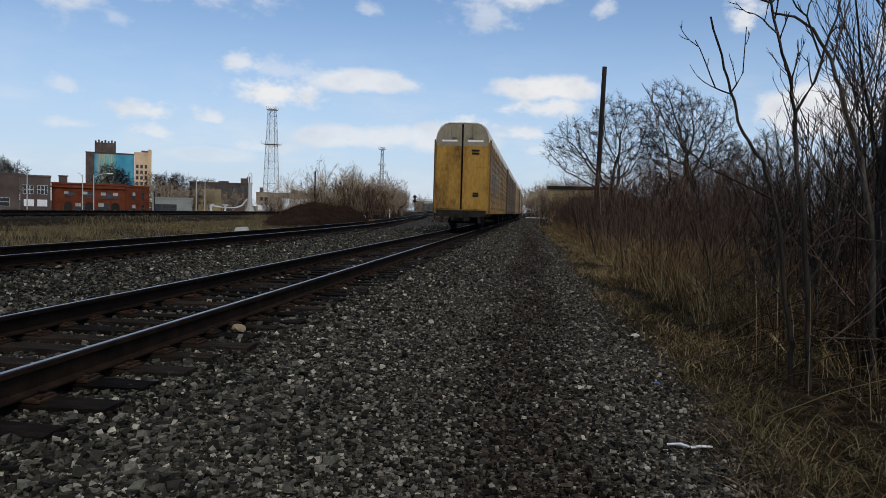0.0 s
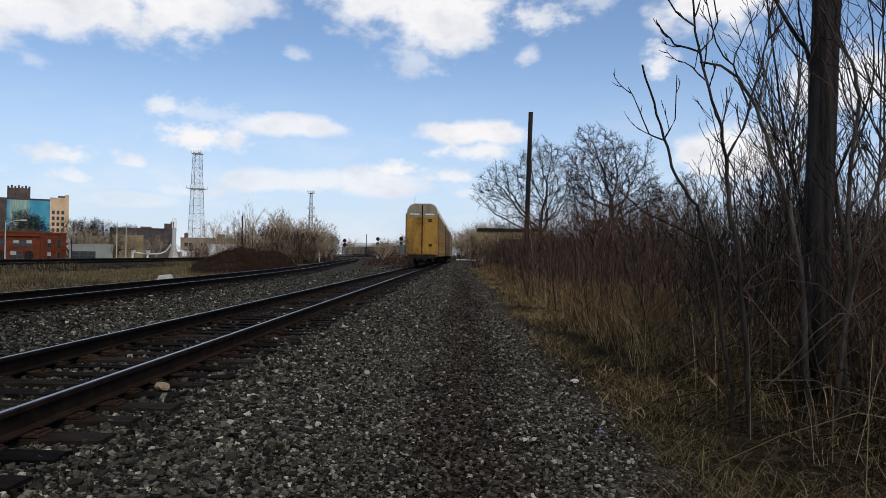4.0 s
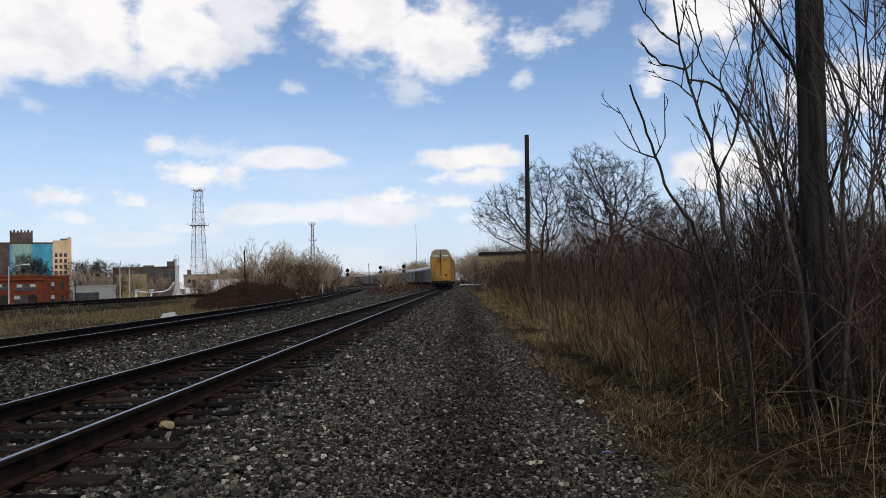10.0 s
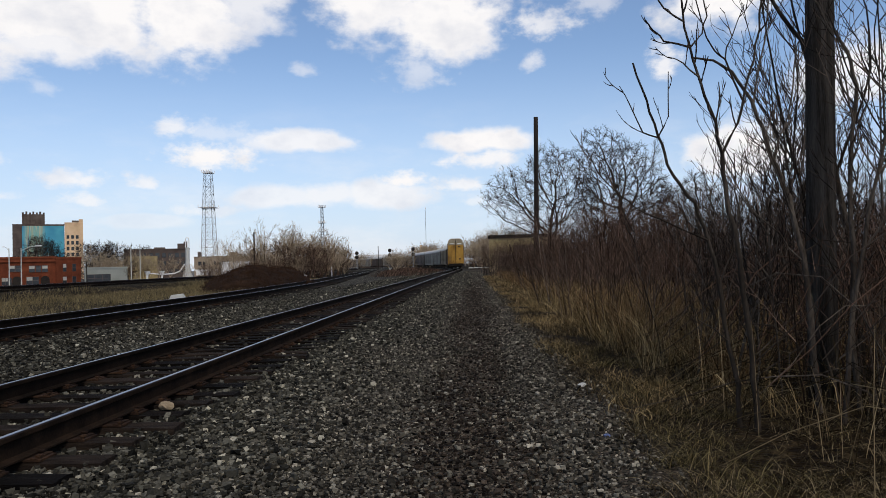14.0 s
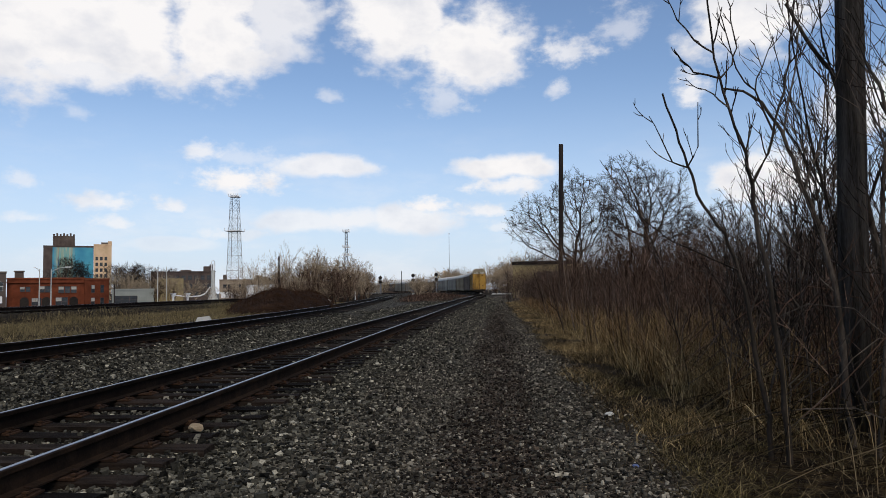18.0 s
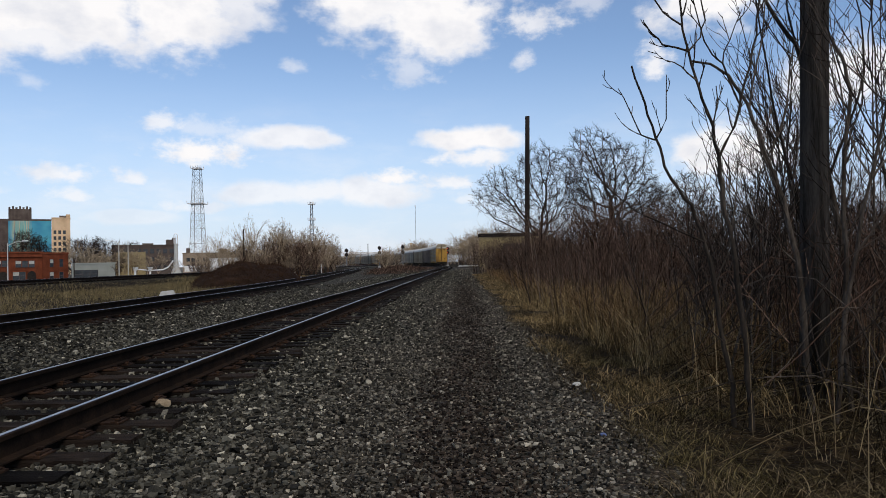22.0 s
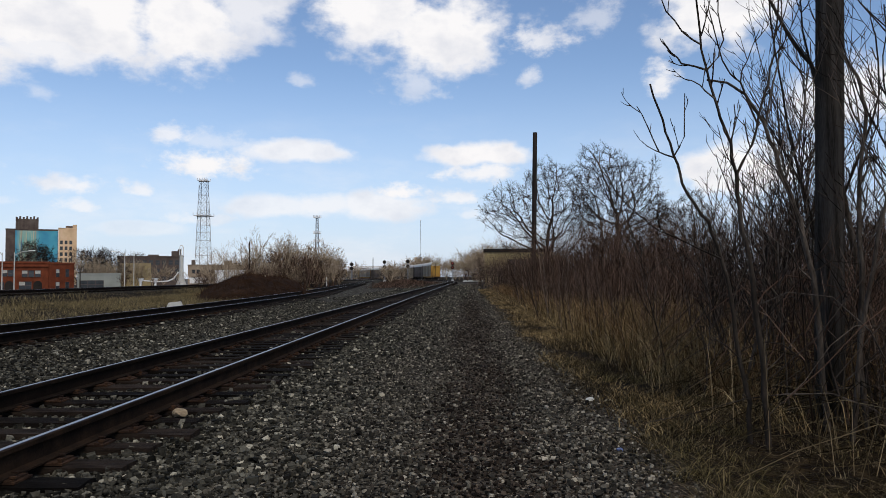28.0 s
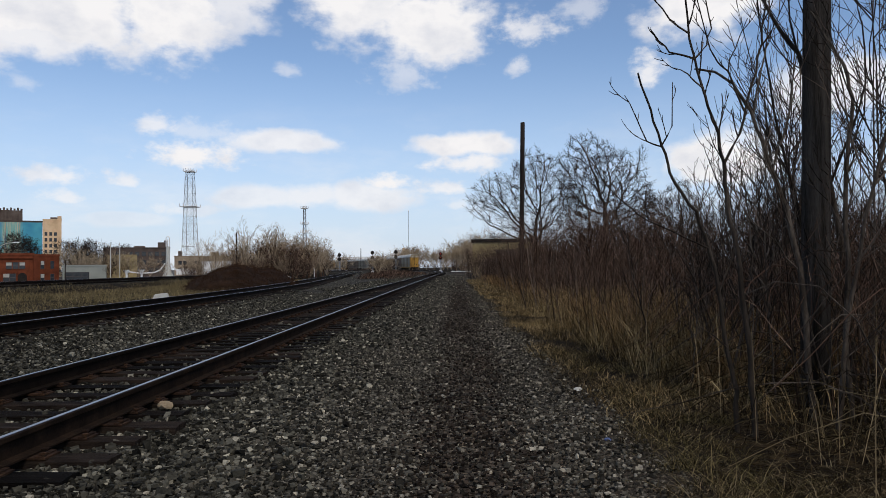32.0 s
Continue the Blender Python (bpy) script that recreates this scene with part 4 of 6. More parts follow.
def make_shrub(seed, height, stems, kids=(5, 3), radius=0.5, bark=STEM, twig=TWIG, thick=0.011, least=0.0022, name="shrub", label="bare brown shrub with many thin upright stems"):
    rnd = random.Random(seed)
    ob = thing(name, label, "shrub", group="bare shrubs of the thicket")
    a, b = Shape(), Shape()
    for _ in range(stems):
        ang, q = rnd.uniform(0, 6.283), radius * math.sqrt(rnd.random())
        p = (q * math.cos(ang), q * math.sin(ang), -0.06)
        lean = rnd.uniform(0.0, 0.32)
        d = Vector((math.cos(ang) * lean, math.sin(ang) * lean, 1)).normalized()
        limb((a, b), rnd, p, d, height * rnd.uniform(0.55, 1.1), thick * rnd.uniform(0.6, 1.3), 0, 3, kids, 0.55, 0.05, 0.09, (5, 3, 3), 0.25, least)
    tagged(part("stem", a, bark, ob), kind="stuff")
    tagged(part("twig_growth", b, twig, ob, "thin bare twigs"), kind="stuff")
    return ob


def make_tree(seed, height, spread, label, bark=TREE_BARK, trunk_r=0.2, kids=(6, 6, 5, 4), rise=0.03, levels=5, trunk=0.3, twig=None, wander=0.14, least=0.009):
    rnd = random.Random(seed)
    ob = thing("tree", label, "tree")
    t, c = Shape(), Shape()
    pts = [Vector((0, 0, -0.2))]
    d = Vector((rnd.uniform(-0.1, 0.1), rnd.uniform(-0.1, 0.1), 1))
    for k in range(4):
        pts.append(pts[-1] + jitter(rnd, d, 0.08) * height * trunk / 4)
    t.tube(pts, [trunk_r * (1.25 - 0.12 * k) for k in range(5)], 8)
    for k in range(kids[0]):
        ang = 6.283 * k / kids[0] + rnd.uniform(-0.4, 0.4)
        tilt = spread * rnd.uniform(0.35, 1.1)
        nd = Vector((math.cos(ang) * math.sin(tilt), math.sin(ang) * math.sin(tilt), math.cos(tilt)))
        limb((c,), rnd, pts[-1 - (k % 2)], nd, height * (1 - trunk) * rnd.uniform(0.6, 0.85), trunk_r * rnd.uniform(0.4, 0.6), 0, levels - 1, kids[1:], 0.62, rise, wander, (5, 4, 3, 3), 0.3, least)
    part("trunk", t, bark, ob)
    part("crown", c, twig or bark, ob, "crown of bare branches and twigs")
    return ob


def blades(name, label, spots, material, seed, bend=0.35, width=0.004, group=""):
    """Dry blades; spots yields x, y, height."""
    rnd = random.Random(seed)
    v, f = [], []
    for x, y, h in spots:
        z = ground_z(x, y) - 0.01
        a = rnd.uniform(0, 6.283)
        w = width * rnd.uniform(0.7, 1.5) * (1 + max(0, y - 12) * 0.05)
        b = h * bend * rnd.uniform(0.1, 1.6)
        dx, dy = math.cos(a), math.sin(a)
        q = rnd.uniform(0, 6.283)
        px, py = math.cos(q) * w, math.sin(q) * w
        n = len(v)
        v += [(x - px, y - py, z), (x + px, y + py, z), (x + dx * b * 0.35 + px * 0.8, y + dy * b * 0.35 + py * 0.8, z + h * 0.55), (x + dx * b * 0.35 - px * 0.8, y + dy * b * 0.35 - py * 0.8, z + h * 0.55), (x + dx * b, y + dy * b, z + h * rnd.uniform(0.75, 1.0))]
        f += [(n, n + 1, n + 2, n + 3), (n + 3, n + 2, n + 4)]
    me = bpy.data.meshes.new(name)
    me.from_pydata(v, [], f)
    me.materials.append(material)
    return tagged(new(name, me), label, "grass", kind="stuff")


def edge(y):
    """Where the growth begins beside the path."""
    return 4.28 + 0.22 * noise.noise((0, y * 0.4, 5.0)) + 0.15 * noise.noise((0, y * 1.7, 9.0)) - 0.004 * max(0, y - 20)


def make_verge():
    rnd = random.Random(11)
    low = []
    while len(low) < 40000:
        y = 2.2 + 60 * rnd.random() ** 2.2
        x = edge(y) + abs(rnd.gauss(0, 1.5)) - 0.3 * rnd.random()
        if noise.noise((x * 1.3, y * 0.9, 2.0)) > -0.12 + 0.2 * rnd.random():
            low.append((x, y, rnd.uniform(0.03, 0.11) * (1 + 0.7 * step(0.6, 2.5, x - edge(y)))))
    blades("dry_grass", "short dry straw-coloured grass along the path", low, SHADED_STRAW, 1, 1.9, 0.0026)
    mat = []
    while len(mat) < 28000:
        y = 2.0 + 17 * rnd.random() ** 1.6
        x = edge(y) - 0.35 + 4.8 * rnd.random() ** 1.2
        if x - edge(y) < 0.3 * rnd.random() or (y > 8 and noise.noise((x * 1.6, y * 1.6, 12.0)) < -0.15):
            continue
        mat.append((x, y, rnd.uniform(0.02, 0.09)))
    blades("matted_grass", "flattened dry grass matted on the ground", mat, SHADED_STRAW, 4, 3.2, 0.0026)
    gold = []
    while len(gold) < 34000:
        y = 6.0 + 69 * rnd.random() ** 1.55
        x = edge(y) - 0.15 + abs(rnd.gauss(0, 1.2)) + 0.5 * rnd.random() ** 2
        if noise.noise((x * 1.1, y * 0.5, 6.0)) > -0.02 + 0.4 * (rnd.random() - 0.5) and rnd.random() < 0.25 + 0.75 * step(6, 15, y):
            gold.append((x, y, rnd.uniform(0.07, 0.30) * (0.55 + 1.2 * step(0.3, 1.8, x - edge(y)))))
    blades("golden_grass", "golden dry grass at the edge of the thicket", gold, GOLD, 5, 1.3, 0.0030)
    tuft = []
    for _ in range(64):
        y = 2.9 + 9.5 * rnd.random() ** 1.3
        cx = edge(y) + 0.1 + abs(rnd.gauss(0, 0.75))
        size = rnd.uniform(0.05, 0.15)
        for _ in range(rnd.randrange(70, 150)):
            tuft.append((cx + rnd.gauss(0, size), y + rnd.gauss(0, size), rnd.uniform(0.04, 0.20) * (0.5 + 3 * size)))
    blades("tussock_grass", "olive and straw tussocks of grass beside the path", tuft, SHADED_TUFT, 7, 1.9, 0.0018)
    tall = []
    while len(tall) < 36000:
        y = 6.5 + 60 * rnd.random() ** 1.7
        x = edge(y) + 1.2 + abs(rnd.gauss(0, 2.2))
        if noise.noise((x * 0.7, y * 0.5, 4.0)) > -0.1:
            tall.append((x, y, rnd.uniform(0.2, 0.95)))
    blades("tall_dry_weeds", "tall rust-brown dry weeds at the thicket's foot", tall, WEED, 2, 0.8, 0.003)
    high = []
    while len(high) < 11000:
        y = 8.5 + 17 * rnd.random() ** 1.3
        x = edge(y) + 0.9 + 5.0 * rnd.random()
        if noise.noise((x * 0.8, y * 0.6, 14.0)) > -0.15:
            high.append((x, y, rnd.uniform(0.35, 1.05)))
    blades("tall_straw_grass", "tall straw-gold grass standing among the stems", high, GOLD, 8, 0.7, 0.0026)
    left = []
    while len(left) < 60000:
        y = 12 + 75 * rnd.random() ** 1.4
        x = track2(y) - 3.0 - 12.0 * rnd.random()
        if x > -22 and noise.noise((x * 0.3, y * 0.3, 8.0)) > -0.5:
            left.append((x, y, rnd.uniform(0.08, 0.34) * (0.5 + 1.0 * step(-0.3, 0.4, noise.noise((x * 0.25, y * 0.2, 1.0))))))
    blades("field_grass", "pale dry field grass beyond the tracks", left, FIELD, 3, 0.7, 0.0021)
    hump = []
    while len(hump) < 7000:
        y = rnd.uniform(88, 168)
        m = (track2(y) + track1(y)) / 2
        x = m + rnd.gauss(0, 0.2) * (track1(y) - track2(y) - 3.6)
        if track2(y) + 1.7 < x < track1(y) - 1.7:
            hump.append((x, y, rnd.uniform(0.08, 0.55) * (0.6 + 0.8 * rnd.random())))
    blades("hump_weeds", "brown weeds between the tracks", hump, TWIG, 6, 0.9, 0.004)


make_verge()


def make_thicket():
    rnd = random.Random(23)
    kinds = ((2.5, 13, (5, 3), 1.1, 0.015), (1.8, 15, (4, 3), 1.1, 0.012), (3.0, 11, (6, 3), 1.1, 0.017), (1.25, 19, (3, 3), 1.1, 0.009), (3.4, 9, (6, 4), 1.0, 0.018), (2.1, 13, (5, 2), 1.1, 0.014))
    protos = [make_shrub(100 + k, h, n, kid, rad, thick=th, least=0.003) for k, (h, n, kid, rad, th) in enumerate(kinds)]
    used = [False] * len(protos)

    def put(k, x, y, scale=1.0):
        m = pose(x, y, ground_z(x, y) - 0.01, 0, 0, rnd.uniform(0, 360))
        if not used[k]:
            protos[k].matrix_basis = m
            used[k] = True
        else:
            copy_thing(protos[k], m)

    for _ in range(40):
        a, d = radians(rnd.uniform(21, 39)), rnd.uniform(8.5, 24)
        x, y = 3.1 + d * math.sin(a), d * math.cos(a)
        if x > 7.0:
            put(rnd.choice((1, 5, 3) if d < 13 else (0, 5, 0)), x, y)
    for _ in range(46):
        y = rnd.uniform(62, 107)
        put(rnd.choice((2, 4, 0, 2)), edge(y) + 0.5 + 8 * rnd.random() ** 1.3, y)
    for _ in range(72):
        a, d = radians(rnd.uniform(5, 17)), rnd.uniform(20, 44)
        x, y = 3.1 + d * math.sin(a), d * math.cos(a)
        if x > edge(y) + 1.6:
            put(rnd.choice((0, 2, 4, 5) if d > 27 else (0, 1, 5)), x, y)
    for _ in range(20):
        y = rnd.uniform(28, 64)
        put(rnd.choice((5, 0, 1)), edge(y) + 2.0 + rnd.uniform(0, 3.0), y)
    for _ in range(125):
        y = 5.0 + 75 * rnd.random() ** 1.25
        x = edge(y) + 1.75 + (8 + 0.12 * y) * rnd.random() ** 1.35
        if y < 9 and x < 6.8:
            continue
        near_edge = x - edge(y) < 2.2
        pick = (3, 3, 1) if y < 12 else (1, 3, 5) if y < 25 else (1, 5, 0, 5) if y < 42 else (0, 0, 2, 5)
        put(rnd.choice((1, 3, 3) if near_edge else pick), x, y)


make_thicket()


def sapling(points, r0, seed, kids, label, limbs=(), taper=0.85, shoots=2, shoot=0.42, reach=1.2):
    """A slender young tree along a few points, with long rising side limbs."""
    rnd = random.Random(seed)
    ob = thing("sapling", label, "sapling", group="young trees at the path")
    base = Vector(points[0])
    ob.matrix_basis = Matrix.Translation(base)
    trunk, twig = Shape(), Shape()
    pts = [Vector(p) - base for p in points]
    fine = []
    for a, b in zip(pts, pts[1:]):
        for k in range(3):
            fine.append(a.lerp(b, k / 3) + Vector((rnd.uniform(-0.01, 0.01), rnd.uniform(-0.01, 0.01), 0)))
    fine.append(pts[-1])
    fine[0].z -= 0.08
    n = len(fine)
    rr = [max(0.006, 0.86 * r0 * (1 - taper * k / (n - 1))) for k in range(n)]
    trunk.tube(fine, rr, 8)
    for k in range(kids):
        i = int(n * (0.3 + 0.65 * (k + rnd.random()) / kids))
        i = min(n - 2, i)
        d = (fine[i + 1] - fine[i]).normalized()
        side = Vector((rnd.gauss(0, 1), rnd.gauss(0, 0.7), 0)).normalized()
        nd = (d * 0.75 + side * 0.65).normalized()
        bough = Shape()
        limb((bough, twig, twig), rnd, fine[i], nd, reach * rnd.uniform(0.55, 1.4), max(0.007, rr[i] * 0.6), 0, 3, (4, 2), 0.62, 0.15, 0.14, (6, 5, 4), 0.5, 0.0036)
        part("branch", bough, BARK, ob, smooth=True)
    for start, ends, r in limbs:
        q = [Vector(start) - base] + [Vector(e) - base for e in ends]
        bent = []
        for a, b in zip(q, q[1:]):
            bent += [a, a.lerp(b, 0.5) + Vector((rnd.uniform(-0.012, 0.012), rnd.uniform(-0.03, 0.03), rnd.uniform(-0.008, 0.008)))]
        bent.append(q[-1])
        m = len(bent) - 1
        part("branch", Shape().tube(bent, [0.74 * r * (1 - 0.5 * k / m) for k in range(m + 1)], 6), BARK, ob, smooth=True)
        for k in range(len(q) - 1):
            for _ in range(shoots):
                p = q[k].lerp(q[k + 1], rnd.uniform(0.2, 1))
                d = (q[k + 1] - q[k]).normalized()
                side = Vector((rnd.gauss(0, 1), rnd.gauss(0, 0.6), rnd.gauss(0, 0.3))).normalized()
                limb((twig,), rnd, p, (d * 0.8 + side * 0.6).normalized(), shoot * rnd.uniform(0.3, 1.3), max(0.0042, r * 0.42), 0, 2, (2,), 0.6, 0.15, 0.1, (5, 4), 0.5, 0.0038)
    part("trunk", trunk, BARK, ob, smooth=True)
    tagged(part("twig_growth", twig, DARK_TWIG, ob, "thin bare twigs"), kind="stuff")
    return ob


# the forked sapling, the bent one with a long side limb, and the stout stems round the pole
sapling([(5.27, 5.56, -0.22), (5.25, 5.56, 0.15), (5.22, 5.56, 0.55), (5.19, 5.56, 0.89), (5.13, 5.56, 1.31), (5.08, 5.56, 1.63), (5.07, 5.56, 1.86)], 0.029, 5, 0, "slender grey forked sapling leaning over the verge", [
    ((5.07, 5.56, 1.86), [(5.01, 5.5, 2.09), (4.93, 5.5, 2.3), (4.88, 5.48, 2.46), (4.82, 5.45, 2.66), (4.77, 5.45, 2.99), (4.74, 5.45, 3.53)], 0.018),
    ((5.07, 5.56, 1.86), [(5.21, 5.6, 2.1), (5.27, 5.6, 2.35), (5.35, 5.6, 2.59), (5.40, 5.6, 2.82), (5.43, 5.6, 3.09), (5.48, 5.6, 3.45)], 0.015),
    ((4.87, 5.45, 2.44), [(4.75, 5.4, 2.53), (4.64, 5.4, 2.58)], 0.009),
    ((4.82, 5.45, 2.66), [(4.61, 5.4, 2.7), (4.53, 5.4, 2.79), (4.47, 5.4, 2.88)], 0.011),
    ((4.77, 5.44, 2.86), [(4.62, 5.4, 2.95), (4.5, 5.4, 3.11), (4.43, 5.4, 3.28)], 0.010),
    ((4.82, 5.47, 2.66), [(4.93, 5.5, 2.78), (4.97, 5.5, 2.91), (4.93, 5.5, 3.13), (4.91, 5.5, 3.3)], 0.010),
    ((5.02, 5.51, 2.05), [(5.03, 5.5, 2.19), (5.04, 5.5, 2.4)], 0.010),
    ((5.25, 5.6, 2.28), [(5.13, 5.6, 2.6), (5.05, 5.6, 2.67), (4.96, 5.6, 2.9), (4.89, 5.6, 3.2)], 0.011),
    ((5.13, 5.6, 2.6), [(5.19, 5.6, 2.78), (5.29, 5.6, 3.02)], 0.008),
], 0.36, 1, 0.22)
sapling([(5.19, 5.69, -0.24), (5.17, 5.69, 0.06), (5.12, 5.69, 0.37), (5.08, 5.69, 0.64), (5.05, 5.69, 0.97), (4.98, 5.69, 1.2), (4.88, 5.69, 1.5), (4.76, 5.69, 1.66), (4.69, 5.69, 1.81), (4.62, 5.69, 2.04), (4.54, 5.69, 2.32), (4.44, 5.69, 2.62)], 0.024, 8, 0, "slender grey sapling with a bent top and a long side limb", [
    ((4.62, 5.69, 2.02), [(4.48, 5.6, 2.05), (4.39, 5.6, 2.26), (4.31, 5.6, 2.42)], 0.009),
    ((4.62, 5.69, 2.03), [(4.68, 5.6, 2.17), (4.69, 5.6, 2.52)], 0.009),
    ((4.98, 5.69, 1.2), [(4.72, 5.5, 1.29), (4.56, 5.5, 1.37), (4.37, 5.5, 1.47), (4.29, 5.5, 1.54), (4.16, 5.5, 1.67), (4.1, 5.5, 1.75), (4.02, 5.5, 1.92)], 0.011),
    ((5.06, 5.69, 0.85), [(5.2, 5.8, 1.1), (5.3, 5.9, 1.45), (5.36, 5.95, 1.9)], 0.010),
    ((5.12, 5.69, 0.40), [(4.95, 5.5, 0.52), (4.80, 5.4, 0.60), (4.7, 5.35, 0.75)], 0.007),
], 0.62, 1, 0.2)
sapling([(6.02, 6.2, -0.28), (5.99, 6.2, 0.28), (5.94, 6.2, 1.06), (5.87, 6.2, 1.38), (5.8, 6.2, 1.65), (5.7, 6.2, 1.9), (5.63, 6.2, 2.15), (5.54, 6.2, 2.4), (5.38, 6.2, 2.65), (5.24, 6.2, 2.75), (5.06, 6.2, 2.78)], 0.034, 12, 0, "stout dark sapling that bends across the sky", [
    ((5.72, 6.2, 1.88), [(5.88, 6.3, 2.25), (5.94, 6.3, 2.54), (5.99, 6.3, 2.9)], 0.013),
    ((5.88, 6.2, 1.35), [(5.74, 6.1, 1.62), (5.62, 6.1, 1.95), (5.58, 6.1, 2.25)], 0.012),
    ((5.56, 6.2, 2.36), [(5.62, 6.2, 2.7), (5.70, 6.2, 3.1), (5.72, 6.2, 3.5)], 0.012),
    ((5.94, 6.2, 1.0), [(5.7, 6.1, 1.25), (5.48, 6.1, 1.45), (5.32, 6.1, 1.75)], 0.011),
], 0.7, 2, 0.3)
sapling([(6.86, 7.1, -0.25), (6.8, 7.1, 0.9), (6.66, 7.1, 1.84), (6.53, 7.1, 2.55), (6.37, 7.1, 3.16), (6.17, 7.1, 3.44), (5.97, 7.1, 3.84)], 0.042, 13, 0, "stout dark sapling leaning behind the pole", [
    ((6.37, 7.1, 3.16), [(6.30, 7.1, 3.5), (6.28, 7.1, 3.9)], 0.015),
    ((6.66, 7.1, 1.84), [(6.8, 7.0, 2.3), (6.92, 6.9, 2.8), (6.9, 6.9, 3.4)], 0.018),
], 0.6, 2, 0.3)
sapling([(6.42, 6.3, -0.26), (6.36, 6.3, 0.26), (6.40, 6.3, 0.93), (6.41, 6.35, 1.61), (6.47, 6.4, 1.99), (6.52, 6.4, 2.54), (6.46, 6.4, 2.84), (6.31, 6.42, 3.11), (6.17, 6.4, 3.34)], 0.030, 14, 3, "stout dark stem that climbs beside the pole", [
    ((6.40, 6.32, 1.2), [(6.56, 6.25, 1.6), (6.74, 6.2, 2.1), (6.78, 6.2, 2.7)], 0.014),
    ((6.47, 6.4, 1.99), [(6.60, 6.35, 2.4), (6.62, 6.35, 3.0)], 0.012),
], 0.6, 2, 0.35, 0.5)
for k in range(42):
    _r = random.Random(60 + k)
    x, y = 5.6 + 0.12 * k + _r.uniform(-0.25, 0.25), 5.2 + _r.uniform(0.0, 3.8) + (2.0 if k % 3 == 0 else 0.0)
    l1, l2 = _r.uniform(-0.45, 0.45), _r.uniform(-0.3, 0.3)
    z, h = ground_z(x, y), _r.uniform(0.7, 1.1)
    if abs(x - 6.38) < 0.25 and y < 7.2:
        continue
    if (x - 3.1) / (y + 0.3) < 0.47:
        h *= 0.72 if (x - 3.1) / (y + 0.3) > 0.37 else 0.45
    sapling([(x, y, z), (x + l1 * 0.2, y, z + 0.9 * h), (x + l1 * 0.55, y + l2 * 0.3, z + 1.9 * h), (x + l1, y + l2 * 0.6, z + 2.9 * h), (x + l1 * 1.2, y + l2, z + 4.0 * h), (x + l1 * 1.3, y + l2, z + 4.8 * h)], _r.uniform(0.009, 0.028), 70 + k, 9, "slender grey sapling in the thicket", reach=1.1 * h)


for k in range(34):
    _r = random.Random(900 + k)
    y = _r.uniform(6.6, 12.0)
    x = 3.1 + (y + 0.3) * _r.uniform(0.28, 0.47)
    l1, l2 = _r.uniform(-0.35, 0.30), _r.uniform(-0.3, 0.3)
    z, h = ground_z(x, y), _r.uniform(0.8, 1.25) * (0.50 + 0.055 * (y - 6.6)) * (0.62 + 0.38 * step(0.28, 0.44, (x - 3.1) / (y + 0.3)))
    sapling([(x, y, z), (x + l1 * 0.2, y, z + 0.9 * h), (x + l1 * 0.5, y + l2 * 0.3, z + 1.9 * h), (x + l1 * 0.8, y + l2 * 0.6, z + 2.9 * h), (x + l1, y + l2, z + 3.8 * h)], _r.uniform(0.008, 0.017), 950 + k, 7, "thin dark young stem with fine twigs", reach=1.0 * h)


def make_bramble(seed, x, y):
    """Arching canes that tangle over one another."""
    rnd = random.Random(seed)
    ob = thing("bramble", "tangled dark arching bramble canes", "bramble", Matrix.Translation((x, y, ground_z(x, y))), group="brambles under the saplings")
    for _ in range(9):
        a, ln, h = rnd.uniform(0, 6.283), rnd.uniform(0.8, 2.2), rnd.uniform(0.5, 1.7)
        px, py = rnd.uniform(-0.35, 0.35), rnd.uniform(-0.35, 0.35)
        pts = []
        for k in range(8):
            u = k / 7
            pts.append((px + math.cos(a) * ln * u ** 1.4 + rnd.uniform(-0.03, 0.03), py + math.sin(a) * ln * u ** 1.4 + rnd.uniform(-0.03, 0.03), -0.05 + h * math.sin(min(1.0, u * 1.05) * 2.6) * (1.15 - 0.35 * u) + rnd.uniform(-0.02, 0.02)))
        r = rnd.uniform(0.004, 0.009)
        part("cane", Shape().tube(pts, [r * (1 - 0.6 * k / 7) for k in range(8)], 5), rnd.choice((BARK, TWIG, TREE_BARK)), ob)
    return ob


for k in range(46):
    _r = random.Random(400 + k)
    make_bramble(k, _r.uniform(5.9, 10.5), _r.uniform(4.6, 9.5))

